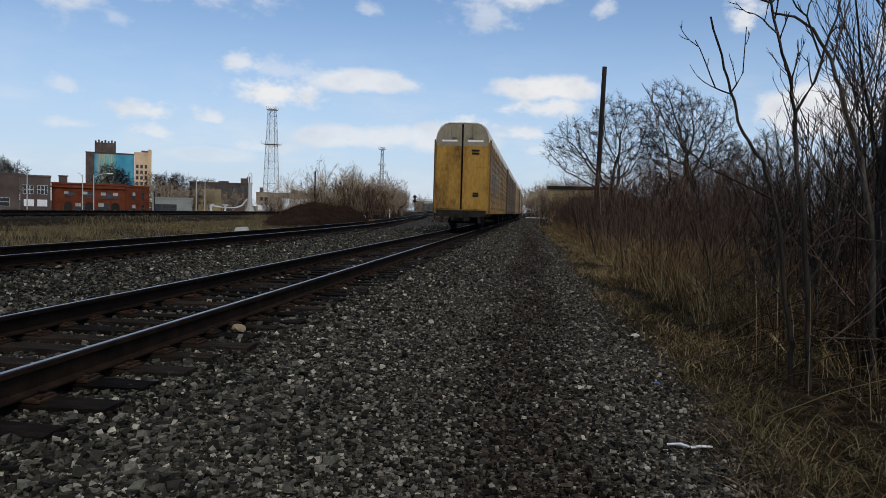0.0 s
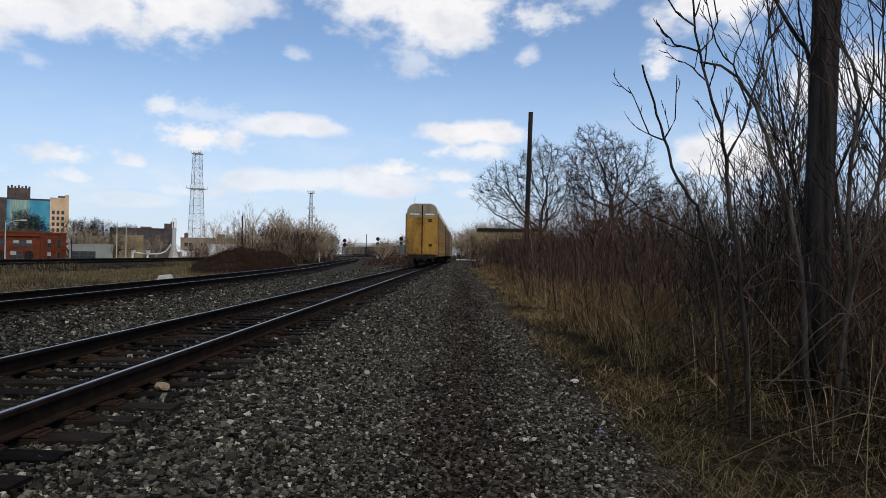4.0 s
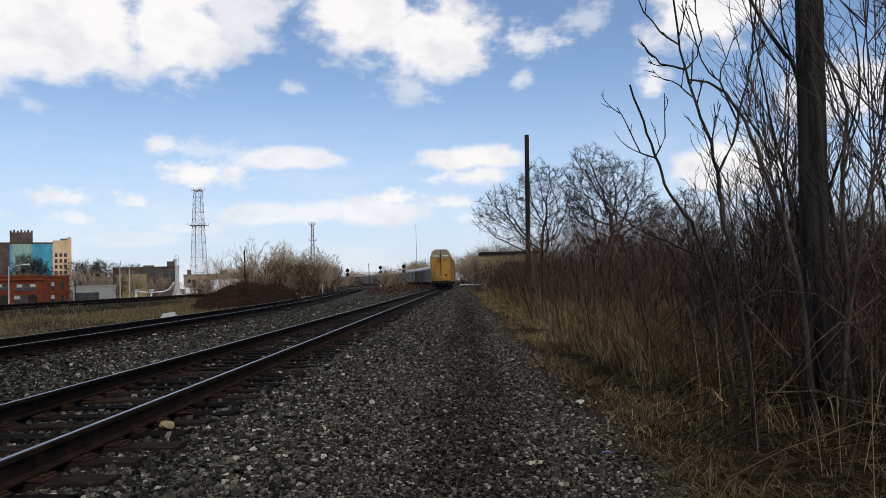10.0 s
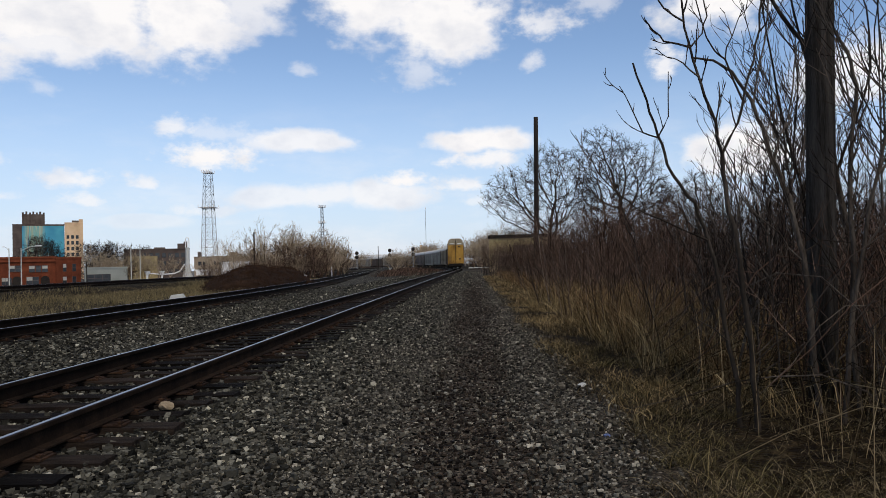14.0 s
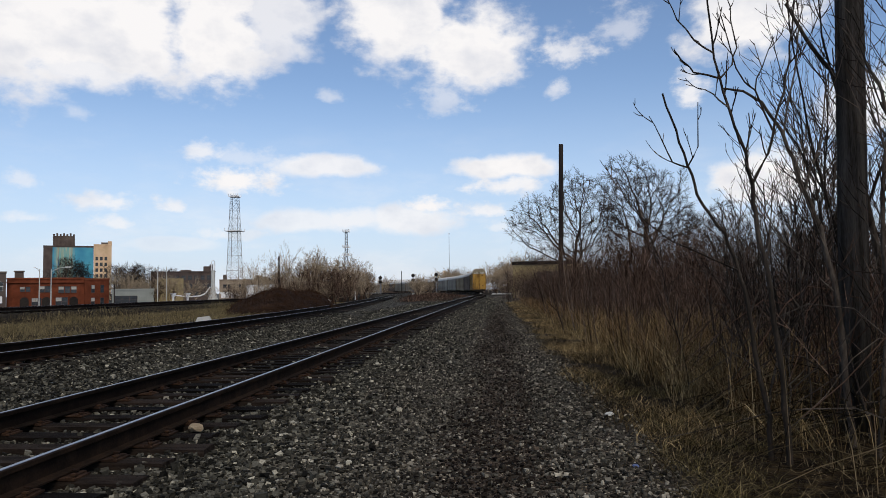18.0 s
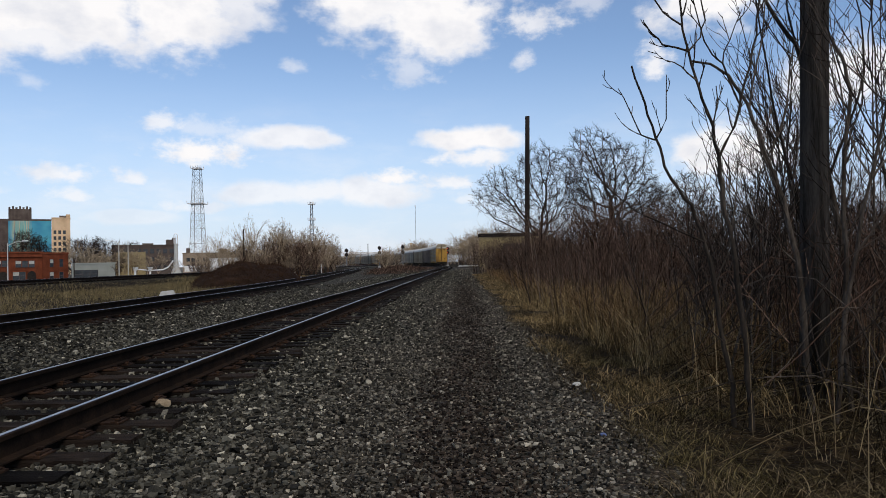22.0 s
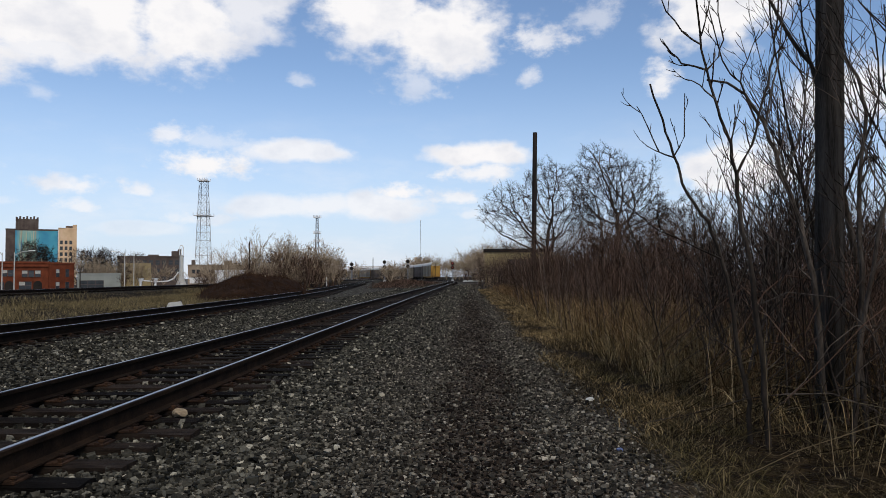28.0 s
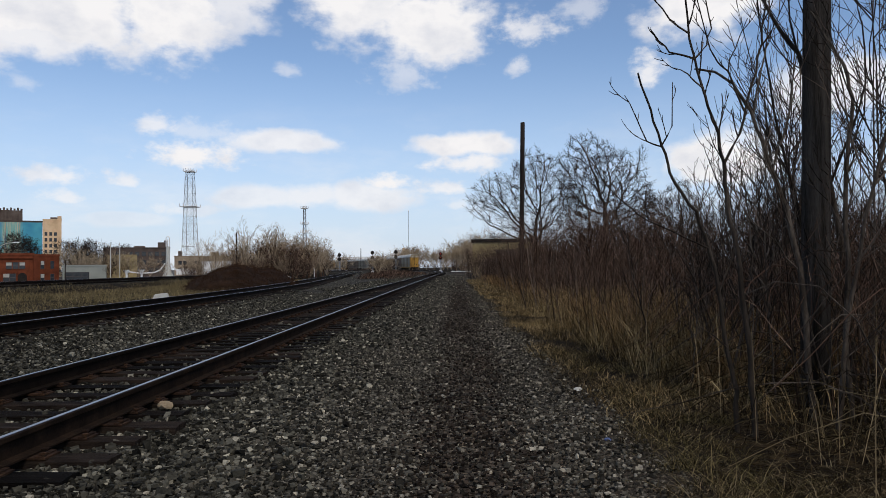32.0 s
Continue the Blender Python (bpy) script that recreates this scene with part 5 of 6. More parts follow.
def grown_tree(seed, label, base, height, reach, depth, n, trunk_r, bark, twig, stride=0.42, tip=0.010, sprays=3, spray=0.6, drop=0.0):
    """A tree whose branches grow towards points spread through a rounded, lumpy crown."""
    rng = np.random.default_rng(seed)
    rnd = random.Random(seed)
    goals = []
    while len(goals) < n:
        p = rng.uniform(-1, 1, 3)
        q = float(np.linalg.norm(p))
        side = math.hypot(p[0], p[1])
        lump = 0.86 + 0.30 * noise.noise((p[0] * 1.6 + seed, p[1] * 1.6, p[2] * 1.6))
        if q > lump or rng.random() > 0.22 + 0.78 * q * q or (p[2] < -0.5 and side < 0.55):
            continue
        goals.append((p[0] * (reach[1] if p[0] > 0 else reach[0]), p[1] * depth, (base + height) / 2 + p[2] * (height - base) / 2 - drop * side * side))
    goals = np.array(goals)
    pos, parent = [Vector((0, 0, -0.3))], [-1]
    top = base + 0.06 * (height - base)
    while pos[-1].z < top:
        d = jitter(rnd, (0, 0, 1), 0.22)
        parent.append(len(pos) - 1)
        pos.append(pos[-1] + d * stride)
    arr = np.array([tuple(p) for p in pos])
    near, gap = np.zeros(n, int), np.full(n, 1e9)

    def meet(first):
        d = np.linalg.norm(goals[:, None] - arr[None, first:], axis=2)
        k = d.argmin(1)
        v = d[np.arange(len(goals)), k]
        closer = v < gap
        near[closer], gap[closer] = k[closer] + first, v[closer]

    meet(0)
    for _ in range(120):
        live = (gap > 1.35 * stride) & (gap < 9 * stride + 2.0)
        if not live.any():
            break
        pull = np.zeros_like(arr)
        way = goals[live] - arr[near[live]]
        np.add.at(pull, near[live], way / np.linalg.norm(way, axis=1)[:, None])
        first = len(arr)
        fresh = []
        for k in np.unique(near[live]):
            ln = np.linalg.norm(pull[k])
            if ln < 1e-6:
                continue
            d = pull[k] / ln + rng.normal(0, 0.30, 3)
            q = arr[k] + d / np.linalg.norm(d) * stride
            if np.linalg.norm(arr - q, axis=1).min() < 0.45 * stride:
                continue
            fresh.append(q)
            parent.append(int(k))
        if not fresh:
            break
        arr = np.vstack([arr, fresh])
        meet(first)
    m = len(arr)
    kids = [[] for _ in range(m)]
    for k in range(1, m):
        kids[parent[k]].append(k)
    tips = [0] * m
    for k in range(m - 1, -1, -1):
        tips[k] = sum(tips[c] for c in kids[k]) or 1
    power = math.log(trunk_r / tip) / math.log(max(2, tips[0]))
    rad = [tip * t ** power for t in tips]
    soft = arr.copy()
    for k in range(1, m):
        if kids[k]:
            c = max(kids[k], key=lambda i: tips[i])
            soft[k] = 0.5 * arr[k] + 0.25 * arr[parent[k]] + 0.25 * arr[c]
    ob = thing("tree", label, "tree")
    trunk, fine = Shape(), Shape()
    todo = [(0, 0)]
    while todo:
        a, b = todo.pop()
        chain = [b] if a == b else [a, b]
        while kids[chain[-1]]:
            c = max(kids[chain[-1]], key=lambda i: tips[i])
            todo += [(chain[-1], o) for o in kids[chain[-1]] if o != c]
            chain.append(c)
        if len(chain) < 2:
            continue
        rr = [rad[k] for k in chain]
        rr[0] = min(rr[0], rr[1] * 1.25)
        pts = [tuple(soft[k]) for k in chain]
        if a == b:
            trunk.tube(pts, rr, 8)
        elif rr[1] > 5 * tip:
            part("limb", Shape().tube(pts, rr, 6), bark, ob)
        else:
            fine.tube(pts, rr, 4 if rr[1] > 2.5 * tip else 3)
    for k in range(1, m):
        if tips[k] > 2 or arr[k][2] < base * 0.8:
            continue
        d0 = Vector(soft[k] - soft[parent[k]]).normalized()
        for _ in range(sprays):
            d = (d0 + Vector((rnd.gauss(0, 0.6), rnd.gauss(0, 0.6), rnd.gauss(0.1, 0.5)))).normalized()
            ln = spray * rnd.uniform(0.5, 1.3)
            p0 = Vector(soft[k])
            p1 = p0 + d * ln * 0.5
            p2 = p1 + jitter(rnd, d, 0.35) * ln * 0.5
            fine.tube([p0, p1, p2], [tip * 0.75, tip * 0.6, tip * 0.4], 3)
            e = jitter(rnd, d, 0.8)
            fine.tube([p1, p1 + e * ln * 0.45], [tip * 0.55, tip * 0.4], 3)
    part("trunk", trunk, bark, ob)
    tagged(part("crown", fine, twig, ob, "crown of bare branches and twigs"), kind="stuff")
    return ob


# big bare trees beyond the thicket
_t = grown_tree(31, "large spreading bare tree with dark sinuous limbs", 2.0, 11.2, (5.4, 4.4), 4.6, 2400, 0.22, TREE_BARK, TREE_BARK, 0.33, 0.012, 4, 0.5, 1.3)
_t.matrix_basis = pose(9.25, 60, -0.2)
_t2 = grown_tree(38, "large bare tree with a dense rounded crown", 2.4, 10.9, (3.9, 3.9), 3.8, 2600, 0.24, TREE_BARK, TREE_BARK, 0.29, 0.0115, 5, 0.45, 0.4)
_t2.matrix_basis = pose(13.15, 51, -0.2)
copy_thing(_t2, pose(20.6, 60, -2.6, 0, 0, 110))

# small bare trees that close the thicket behind
_mid = [make_tree(80 + k, h, 0.6, "small bare tree in the thicket", TWIG, 0.05 + 0.01 * k, (7, 6, 5, 4), 0.07, 5, 0.12, TWIG, 0.2, 0.005) for k, h in enumerate((2.6, 3.5, 4.6))]
_r = random.Random(19)
_first = set()
for _ in range(20):
    a, d = radians(_r.uniform(7, 38)), _r.uniform(13, 48)
    x, y = 3.1 + d * math.sin(a), d * math.cos(a)
    if x < edge(y) + 2.5:
        continue
    k = 0 if d < 20 else 1 if d < 33 else 2
    m = pose(x, y, ground_z(x, y) - 0.02, 0, 0, _r.uniform(0, 360))
    if k in _first:
        copy_thing(_mid[k], m)
    else:
        _mid[k].matrix_basis = m
        _first.add(k)

# brush and paler trees far off
_brush = [make_tree(50 + k, 5.2 + 0.9 * k, 0.55, "bare pale-brown tree beyond the tracks", TWIG, 0.10, (6, 5, 4, 3), 0.10, 5, 0.15, SUNLIT_TWIG if k else TWIG, 0.13, 0.014) for k in range(3)]
_dome = grown_tree(61, "broad round bare tree in the town", 6.0, 26.0, (9.0, 9.0), 8.0, 1300, 0.5, TREE_BARK, TREE_BARK, 0.85, 0.04, 6, 1.8)
_dome.matrix_basis = pose(3.1 + 350 * math.sin(radians(-31.0)), 350 * math.cos(radians(-31.0)), -7.5)
for _a, _d in ((-27.7, 300), (-26.9, 320), (-26.2, 300), (-30.3, 355), (-24.9, 345), (-37.8, 300), (-39.2, 290), (-36.9, 330)):
    copy_thing(_dome, pose(3.1 + _d * math.sin(radians(_a)), _d * math.cos(radians(_a)), -12.5 if _a > -30 else -9.5, 0, 0, _a * 77))
_bush = [make_tree(65 + k, 2.9 + 0.7 * k, 0.75, "bare brown bush on rough ground", TWIG, 0.05, (9, 5, 4, 3), 0.08, 5, 0.06, TWIG if k == 0 else SUNLIT_TWIG, 0.2, 0.012) for k in range(2)]
_far = [make_tree(55 + k, 9.5 + 2.5 * k, 0.7, "pale bare tree in the distance", SUNLIT_TWIG, 0.13, (9, 6, 5, 3), 0.06, 5, 0.1, None, 0.26, 0.034) for k in range(2)]
_r = random.Random(77)
_spots = [(_brush, _r.uniform(-33, -14.5), _r.uniform(98, 140)) for k in range(80)]
_spots += [(_brush, track2(y) - _r.uniform(5, 12), y) for y in (92, 104, 118, 130, 142, 150, 160, 170)]
_spots += [(_brush, _r.uniform(2.5, 34), _r.uniform(236, 262)) for k in range(26)]
_spots += [(_bush, _r.uniform(-30, -8), _r.uniform(88, 150)) for k in range(64)]
_spots += [(_bush, 5.4 + 0.65 * k, 97 + 4 * (k % 3)) for k in range(14)]
_spots += [(_bush, _r.uniform(2.5, 24), _r.uniform(200, 255)) for k in range(30)]
_spots += [(_brush, 3.1 + d * math.sin(radians(a)), d * math.cos(radians(a))) for a, d in ((-25.2, 240), (-24.4, 250), (-23.3, 245), (-21.6, 240), (-20.2, 250), (-19.4, 245), (-18.4, 235), (-17.6, 240))]
_spots += [(_far, 3.1 + d * math.sin(radians(a)), d * math.cos(radians(a))) for a, d in ((-6.2, 330), (-5.6, 345), (-5.0, 325), (-4.5, 350), (-4.0, 330), (-3.4, 345), (-2.9, 325), (-2.3, 340), (-1.7, 330), (-1.0, 345), (-0.4, 330), (0.3, 320))]
_spots += [(_bush, 3.1 + 300 * math.sin(radians(0.45 * k - 7)), 300 * math.cos(radians(0.45 * k - 7))) for k in range(18)]
_spots += [(_far, _r.uniform(-75, 60), _r.uniform(330, 440)) for k in range(46)]
_spots += [(_far, _r.uniform(2.5, 28), _r.uniform(205, 300)) for k in range(28)]
_spots += [(_far, 3.1 + d * math.sin(radians(a)), d * math.cos(radians(a))) for a, d in ((-27.6, 262), (-26.8, 275), (-26.0, 262), (-31.2, 330), (-30.8, 340), (-30.2, 335), (-24.8, 300), (-24.0, 305), (-22.6, 305), (-37.0, 300), (-39, 290), (-16.6, 300), (-17.5, 320))]
_done = set()
for kinds, x, y in _spots:
    if abs(x - track1(y)) < 5 or abs(x - track2(y)) < 4:
        continue
    ob = kinds[_r.randrange(len(kinds))]
    m = pose(x, y, ground_z(x, y) - 0.02, 0, 0, _r.uniform(0, 360))
    if ob.name in _done:
        copy_thing(ob, m)
    else:
        ob.matrix_basis = m
        _done.add(ob.name)


# ---- poles, masts, signals ----
def make_pole(name, label, x, y, z0, z1, r, material, lean=(0, 0)):
    ob = thing(name, label, "pole", Matrix.Translation((x, y, z0)))
    h = z1 - z0
    part("shaft", Shape().tube([(lean[0] * k / 6, lean[1] * k / 6, h * k / 6 - (0.2 if k == 0 else 0)) for k in range(7)], [r * (1.04 - 0.14 * k / 6) for k in range(7)], 24, True), material, ob, smooth=True)
    return ob


make_pole("utility_pole", "thick weathered wooden utility pole in the thicket", 6.34, 6.84, -0.3, 9.0, 0.126, POLE, (0.25, 0))
make_pole("utility_pole", "tall dark wooden pole without wires", 6.95, 45.6, -0.3, 9.95, 0.15, DARK_POLE, (0.22, 0))


def make_lattice(label, x, y, z0, z1, w0, w1, shelves=(), dark=GREY_STEEL):
    ob = thing("lattice_tower", label, "tower", Matrix.Translation((x, y, z0)))
    h, n = z1 - z0, 14
    legs, braces = Shape(), Shape()
    c = ((-1, -1), (1, -1), (1, 1), (-1, 1))
    wid = lambda k: (w0 + (w1 - w0) * k / n) / 2
    for a, b in c:
        leg = Shape().tube([(a * wid(0), b * wid(0), 0), (a * wid(n), b * wid(n), h)], [0.16, 0.12], 5, True)
        part("leg", leg, dark, ob)
    for k in range(n):
        za, zb, wa, wb = h * k / n, h * (k + 1) / n, wid(k), wid(k + 1)
        for i in range(4):
            p, q = c[i], c[(i + 1) % 4]
            braces.tube([(p[0] * wa, p[1] * wa, za), (q[0] * wb, q[1] * wb, zb)], [0.07, 0.07], 3)
            braces.tube([(q[0] * wa, q[1] * wa, za), (p[0] * wb, p[1] * wb, zb)], [0.07, 0.07], 3)
            braces.tube([(p[0] * wb, p[1] * wb, zb), (q[0] * wb, q[1] * wb, zb)], [0.07, 0.07], 3)
    part("bracing", braces, dark, ob)
    for f, half in shelves:
        sh = part("antenna_platform", Shape().box(-half, half, -half, half, h * f - 0.15, h * f + 0.15), WHITE, ob, "pale antenna platform")
        for k in range(5):
            for y in (-half, half):
                u = -half + 2 * half * k / 4
                part("antenna", Shape().box(u - 0.16, u + 0.16, y - 0.12, y + 0.12, h * f + 0.15, h * f + 1.5), WHITE, sh)
    return ob


EYE_XY = (3.1, -0.3)


def far_off(az, d):
    return EYE_XY[0] + d * math.sin(radians(az)), EYE_XY[1] + d * math.cos(radians(az))


def window_mesh(w, h, depth=0.12):
    frame_s = Shape()
    t = 0.05
    frame_s.box(-w / 2 - t, w / 2 + t, -0.06, depth, -t, 0).box(-w / 2 - t, w / 2 + t, -0.06, depth, h, h + t).box(-w / 2 - t, -w / 2, -0.06, depth, 0, h).box(w / 2, w / 2 + t, -0.06, depth, 0, h).box(-w / 2, w / 2, -0.02, 0.05, h / 2 - 0.04, h / 2 + 0.04)
    pane = Shape().box(-w / 2, w / 2, 0.0, 0.03, 0, h)
    return frame_s, pane


def mural_material():
    """Painted wall: blues with a band of coloured drips."""
    m = bpy.data.materials.new("painted_mural")
    m.use_nodes = True
    nt = m.node_tree
    b = nt.nodes["Principled BSDF"]
    N = lambda kind: nt.nodes.new("ShaderNode" + kind)
    tc, sep, comb, n, ramp, tone, mix, band = N("TexCoord"), N("SeparateXYZ"), N("CombineXYZ"), N("TexNoise"), N("ValToRGB"), N("ValToRGB"), N("Mix"), N("MapRange")
    nt.links.new(tc.outputs["Object"], sep.inputs[0])
    nt.links.new(sep.outputs[0], comb.inputs[0])
    z = N("Math")
    z.operation = "MULTIPLY"
    z.inputs[1].default_value = 0.04
    nt.links.new(sep.outputs[2], z.inputs[0])
    nt.links.new(z.outputs[0], comb.inputs[2])
    n.inputs["Scale"].default_value, n.inputs["Detail"].default_value = 0.9, 3
    nt.links.new(comb.outputs[0], n.inputs["Vector"])
    for e, (p, c) in zip([ramp.color_ramp.elements[0], ramp.color_ramp.elements[1]] + [ramp.color_ramp.elements.new(0.5) for _ in range(4)], ((0.3, (0.05, 0.16, 0.28)), (0.72, (0.30, 0.12, 0.16)), (0.40, (0.42, 0.33, 0.20)), (0.5, (0.12, 0.36, 0.34)), (0.56, (0.45, 0.42, 0.30)), (0.64, (0.16, 0.30, 0.22)))):
        e.position, e.color = p, (*c, 1)
    nt.links.new(n.outputs["Fac"], ramp.inputs[0])
    tone.color_ramp.elements[0].position, tone.color_ramp.elements[0].color = 0.3, (0.04, 0.20, 0.32, 1)
    tone.color_ramp.elements[1].position, tone.color_ramp.elements[1].color = 0.7, (0.09, 0.36, 0.44, 1)
    n2 = N("TexNoise")
    n2.inputs["Scale"].default_value = 0.12
    nt.links.new(tc.outputs["Object"], n2.inputs["Vector"])
    nt.links.new(n2.outputs["Fac"], tone.inputs[0])
    ab = N("Math")
    ab.operation = "ABSOLUTE"
    off = N("Math")
    off.operation = "ADD"
    off.inputs[1].default_value = 2.2
    nt.links.new(sep.outputs[0], off.inputs[0])
    nt.links.new(off.outputs[0], ab.inputs[0])
    band.inputs["From Min"].default_value, band.inputs["From Max"].default_value = 5.5, 3.5
    nt.links.new(ab.outputs[0], band.inputs["Value"])
    mix.data_type = "RGBA"
    nt.links.new(band.outputs[0], mix.inputs["Factor"])
    nt.links.new(tone.outputs[0], mix.inputs["A"])
    nt.links.new(ramp.outputs[0], mix.inputs["B"])
    nt.links.new(mix.outputs["Result"], b.inputs["Base Color"])
    b.inputs["Roughness"].default_value, b.inputs["Specular IOR Level"].default_value = 0.85, 0.1
    return m


MURAL = mural_material()


def make_building(name, label, az0, az1, d, z0, z1, depth, wall, windows=(), frame_mat=BROWN_BRICK, pane_mat=DARK_GLASS, skew=0.0, trim=None, parapet=0.4, sky_panes=False):
    """A block whose front runs between two bearings at distance d. windows: rows of (height over base, window height, width, count, from, to)."""
    (xa, ya), (xb, yb) = far_off(az0, d), far_off(az1, d * (1 + skew))
    w = math.hypot(xb - xa, yb - ya)
    ob = thing(name, label, "building", pose((xa + xb) / 2, (ya + yb) / 2, z0, 0, 0, math.degrees(math.atan2(yb - ya, xb - xa))))
    h = z1 - z0
    part("wall", Shape().box(-w / 2, w / 2, 0, depth, 0, h), wall, ob)
    part("roof", Shape().box(-w / 2 - 0.15, w / 2 + 0.15, -0.15, depth + 0.15, h, h + parapet), trim or wall, ob, "roof edge and parapet")
    for zb, wh, ww, count, u0, u1 in windows:
        fs, ps = window_mesh(ww, wh)
        # upper half of the glass: the reflected sky drawn as a thin pale panel
        sky_half = Shape().box(-ww / 2, ww / 2, -0.03, -0.005, wh * 0.52, wh).mesh("window_blind", SKY_PANE) if sky_panes else None
        lintel = Shape().box(-ww / 2 - 0.15, ww / 2 + 0.15, -0.12, 0.1, wh + 0.06, wh + 0.26).mesh("lintel", trim or wall) if sky_panes else None
        fm, pm = fs.mesh("window", frame_mat), ps.mesh("pane", pane_mat)
        for k in range(count):
            u = u0 + (u1 - u0) * (k + 0.5) / count
            win = new("window", fm)
            win.parent, win.matrix_basis = ob, pose(-w / 2 + u * w, -0.08, zb)
            pane = new("pane", pm)
            pane.parent = win
            if sky_panes:
                if k % 3 != 1:
                    new("window_blind", sky_half).parent = win
                new("lintel", lintel).parent = win
    return ob, w, h


def arch(w, h):
    n = 8
    ring = [(-w / 2, 0), (w / 2, 0)] + [(w / 2 * math.cos(math.pi * k / n), h - w / 2 + w / 2 * math.sin(math.pi * k / n)) for k in range(n + 1)]
    return Shape().loft([[(x, y, z) for x, z in ring] for y in (-0.1, 0.02)])


# town beyond the third track
red, _w, _h = make_building("brick_house", "two-storey red brick building with arched doorways", -34.55, -29.9, 215, -2.6, 5.2, 14, RED_BRICK, ((4.7, 1.2, 0.95, 2, 0.16, 0.30), (4.5, 1.5, 1.2, 2, 0.40, 0.56), (4.3, 1.6, 1.2, 3, 0.65, 0.90), (1.2, 1.8, 1.3, 2, 0.33, 0.42), (1.2, 1.9, 1.3, 2, 0.62, 0.78)), sky_panes=True)
for u in (0.22, 0.50, 0.86):
    part("doorway", arch(2.0, 3.0), IRON, red, "dark arched doorway").matrix_basis = pose(-_w / 2 + u * _w, 0, 0.3)
part("cornice", Shape().box(-_w / 2 - 0.25, _w / 2, -0.35, 0, _h - 0.9, _h - 0.55), RED_BRICK, red)
part("chimney", Shape().box(-_w / 2 + 1.5, -_w / 2 + 3.5, 4, 6, _h, _h + 2.0).box(-_w / 2 + 1.3, -_w / 2 + 3.7, 3.8, 6.2, _h + 2.0, _h + 2.3), BROWN_BRICK, red)
end, _w, _h = make_building("brick_house", "narrow red brick corner building with tall windows", -29.86, -28.35, 214.6, -2.6, 5.0, 14, RED_BRICK, ((4.3, 1.9, 0.9, 2, 0.12, 0.9), (1.0, 1.9, 1.0, 2, 0.12, 0.9)), skew=0.02, sky_panes=True)
dark, _w, _h = make_building("brick_house", "dark brown brick shop with white windows", -36.4, -34.6, 212, -2.6, 6.7, 14, BROWN_BRICK, ((5.0, 2.1, 0.75, 3, 0.10, 0.42), (5.0, 2.1, 0.75, 3, 0.56, 0.90)), WHITE, DARK_GLASS)
for u in (0.28, 0.72):
    part("shutter", Shape().box(-1.1, 1.1, -0.12, 0, 0, 1.7), WHITE, dark, "white shop shutter").matrix_basis = pose(-_w / 2 + u * _w, 0, 1.9)
make_building("brick_house", "long dark brick building beside the shop", -42.0, -36.45, 212, -2.6, 7.0, 14, BROWN_BRICK, ((1.8, 2.0, 2.0, 4, 0.1, 0.95),), WHITE, DARK_GLASS)
tall, _w, _h = make_building("tall_building", "tall brown block with a blue mural on its wall", -32.45, -29.35, 470, -4, 28.6, 22, BROWN_BRICK)
part("mural", Shape().box(-_w * 0.32, _w / 2 - 0.2, -0.25, -0.02, 2.0, _h - 0.6), MURAL, tall, "blue mural with coloured drips")
pent = Shape().box(-_w * 0.30, _w * 0.10, 4, 14, _h, _h + 6.2)
part("penthouse", pent, BROWN_BRICK, tall, "crenellated brick rooftop house")
for k in range(7):
    u = -_w * 0.30 + _w * 0.40 * k / 6
    part("battlement", Shape().box(u - 0.5, u + 0.5, 3.7, 4.6, _h, _h + 7.2 + 0.5 * (k % 2)), BROWN_BRICK, tall)
tan, _w, _h = make_building("tall_building", "tan brick front of the tall block", -29.33, -28.2, 469, -4, 29.6, 22, TAN_BRICK, tuple((5.0 + 3.3 * k, 1.9, 1.3, 3, 0.04, 0.80) for k in range(7)))
part("penthouse", Shape().box(-_w * 0.1, _w * 0.28, 2, 8, _h, _h + 1.6), BROWN_BRICK, tan)
part("parapet", Shape().box(_w * 0.28, _w * 0.5, 0.2, 8, _h, _h + 2.2), TAN_BRICK, tan)
make_building("store_building", "low pale block building", -28.15, -25.4, 250, -2.8, 2.4, 20, PALE_BLOCK, ((1.0, 2.4, 2.2, 3, 0.05, 0.6),))
fac, _w, _h = make_building("factory_building", "long brown four-storey factory with rooftop houses", -25.6, -21.2, 330, -3, 10.0, 20, BROWN_BRICK, tuple((3.0 + 3.4 * k, 1.8, 1.6, 9, 0.05, 0.95) for k in range(3)))
part("rooftop_house", Shape().box(_w * 0.32, _w * 0.42, 4, 9, _h, _h + 2.6).box(_w * 0.42, _w * 0.47, 4, 9, _h, _h + 3.4), BROWN_BRICK, fac)
part("rooftop_house", Shape().box(-_w * 0.05, _w * 0.12, 4, 9, _h, _h + 1.1), BROWN_BRICK, fac)
part("pale_wall", Shape().box(-_w * 0.44, _w * 0.0, -0.3, 0, 0, _h - 2.6), YELLOW_WALL, fac, "pale yellowish rendered wall")
far2, _w, _h = make_building("factory_building", "far tan factory block with chimneys", -20.9, -16.4, 380, -3, 7.3, 20, SAND_BRICK, tuple((3.0 + 3.4 * k, 1.8, 1.6, 12, 0.05, 0.95) for k in range(2)))
for u, hh in ((0.10, 2.5), (0.16, 2.2), (0.42, 3.2), (-0.42, 2.8)):
    part("chimney", Shape().box(u * _w - 0.9, u * _w + 0.9, 5, 7, _h, _h + hh), BROWN_BRICK, far2)
make_building("store_building", "low white store beside the tracks", -19.0, -14.6, 230, -2.8, 3.0, 15, WHITE, ((1.2, 1.6, 1.6, 5, 0.05, 0.95),))
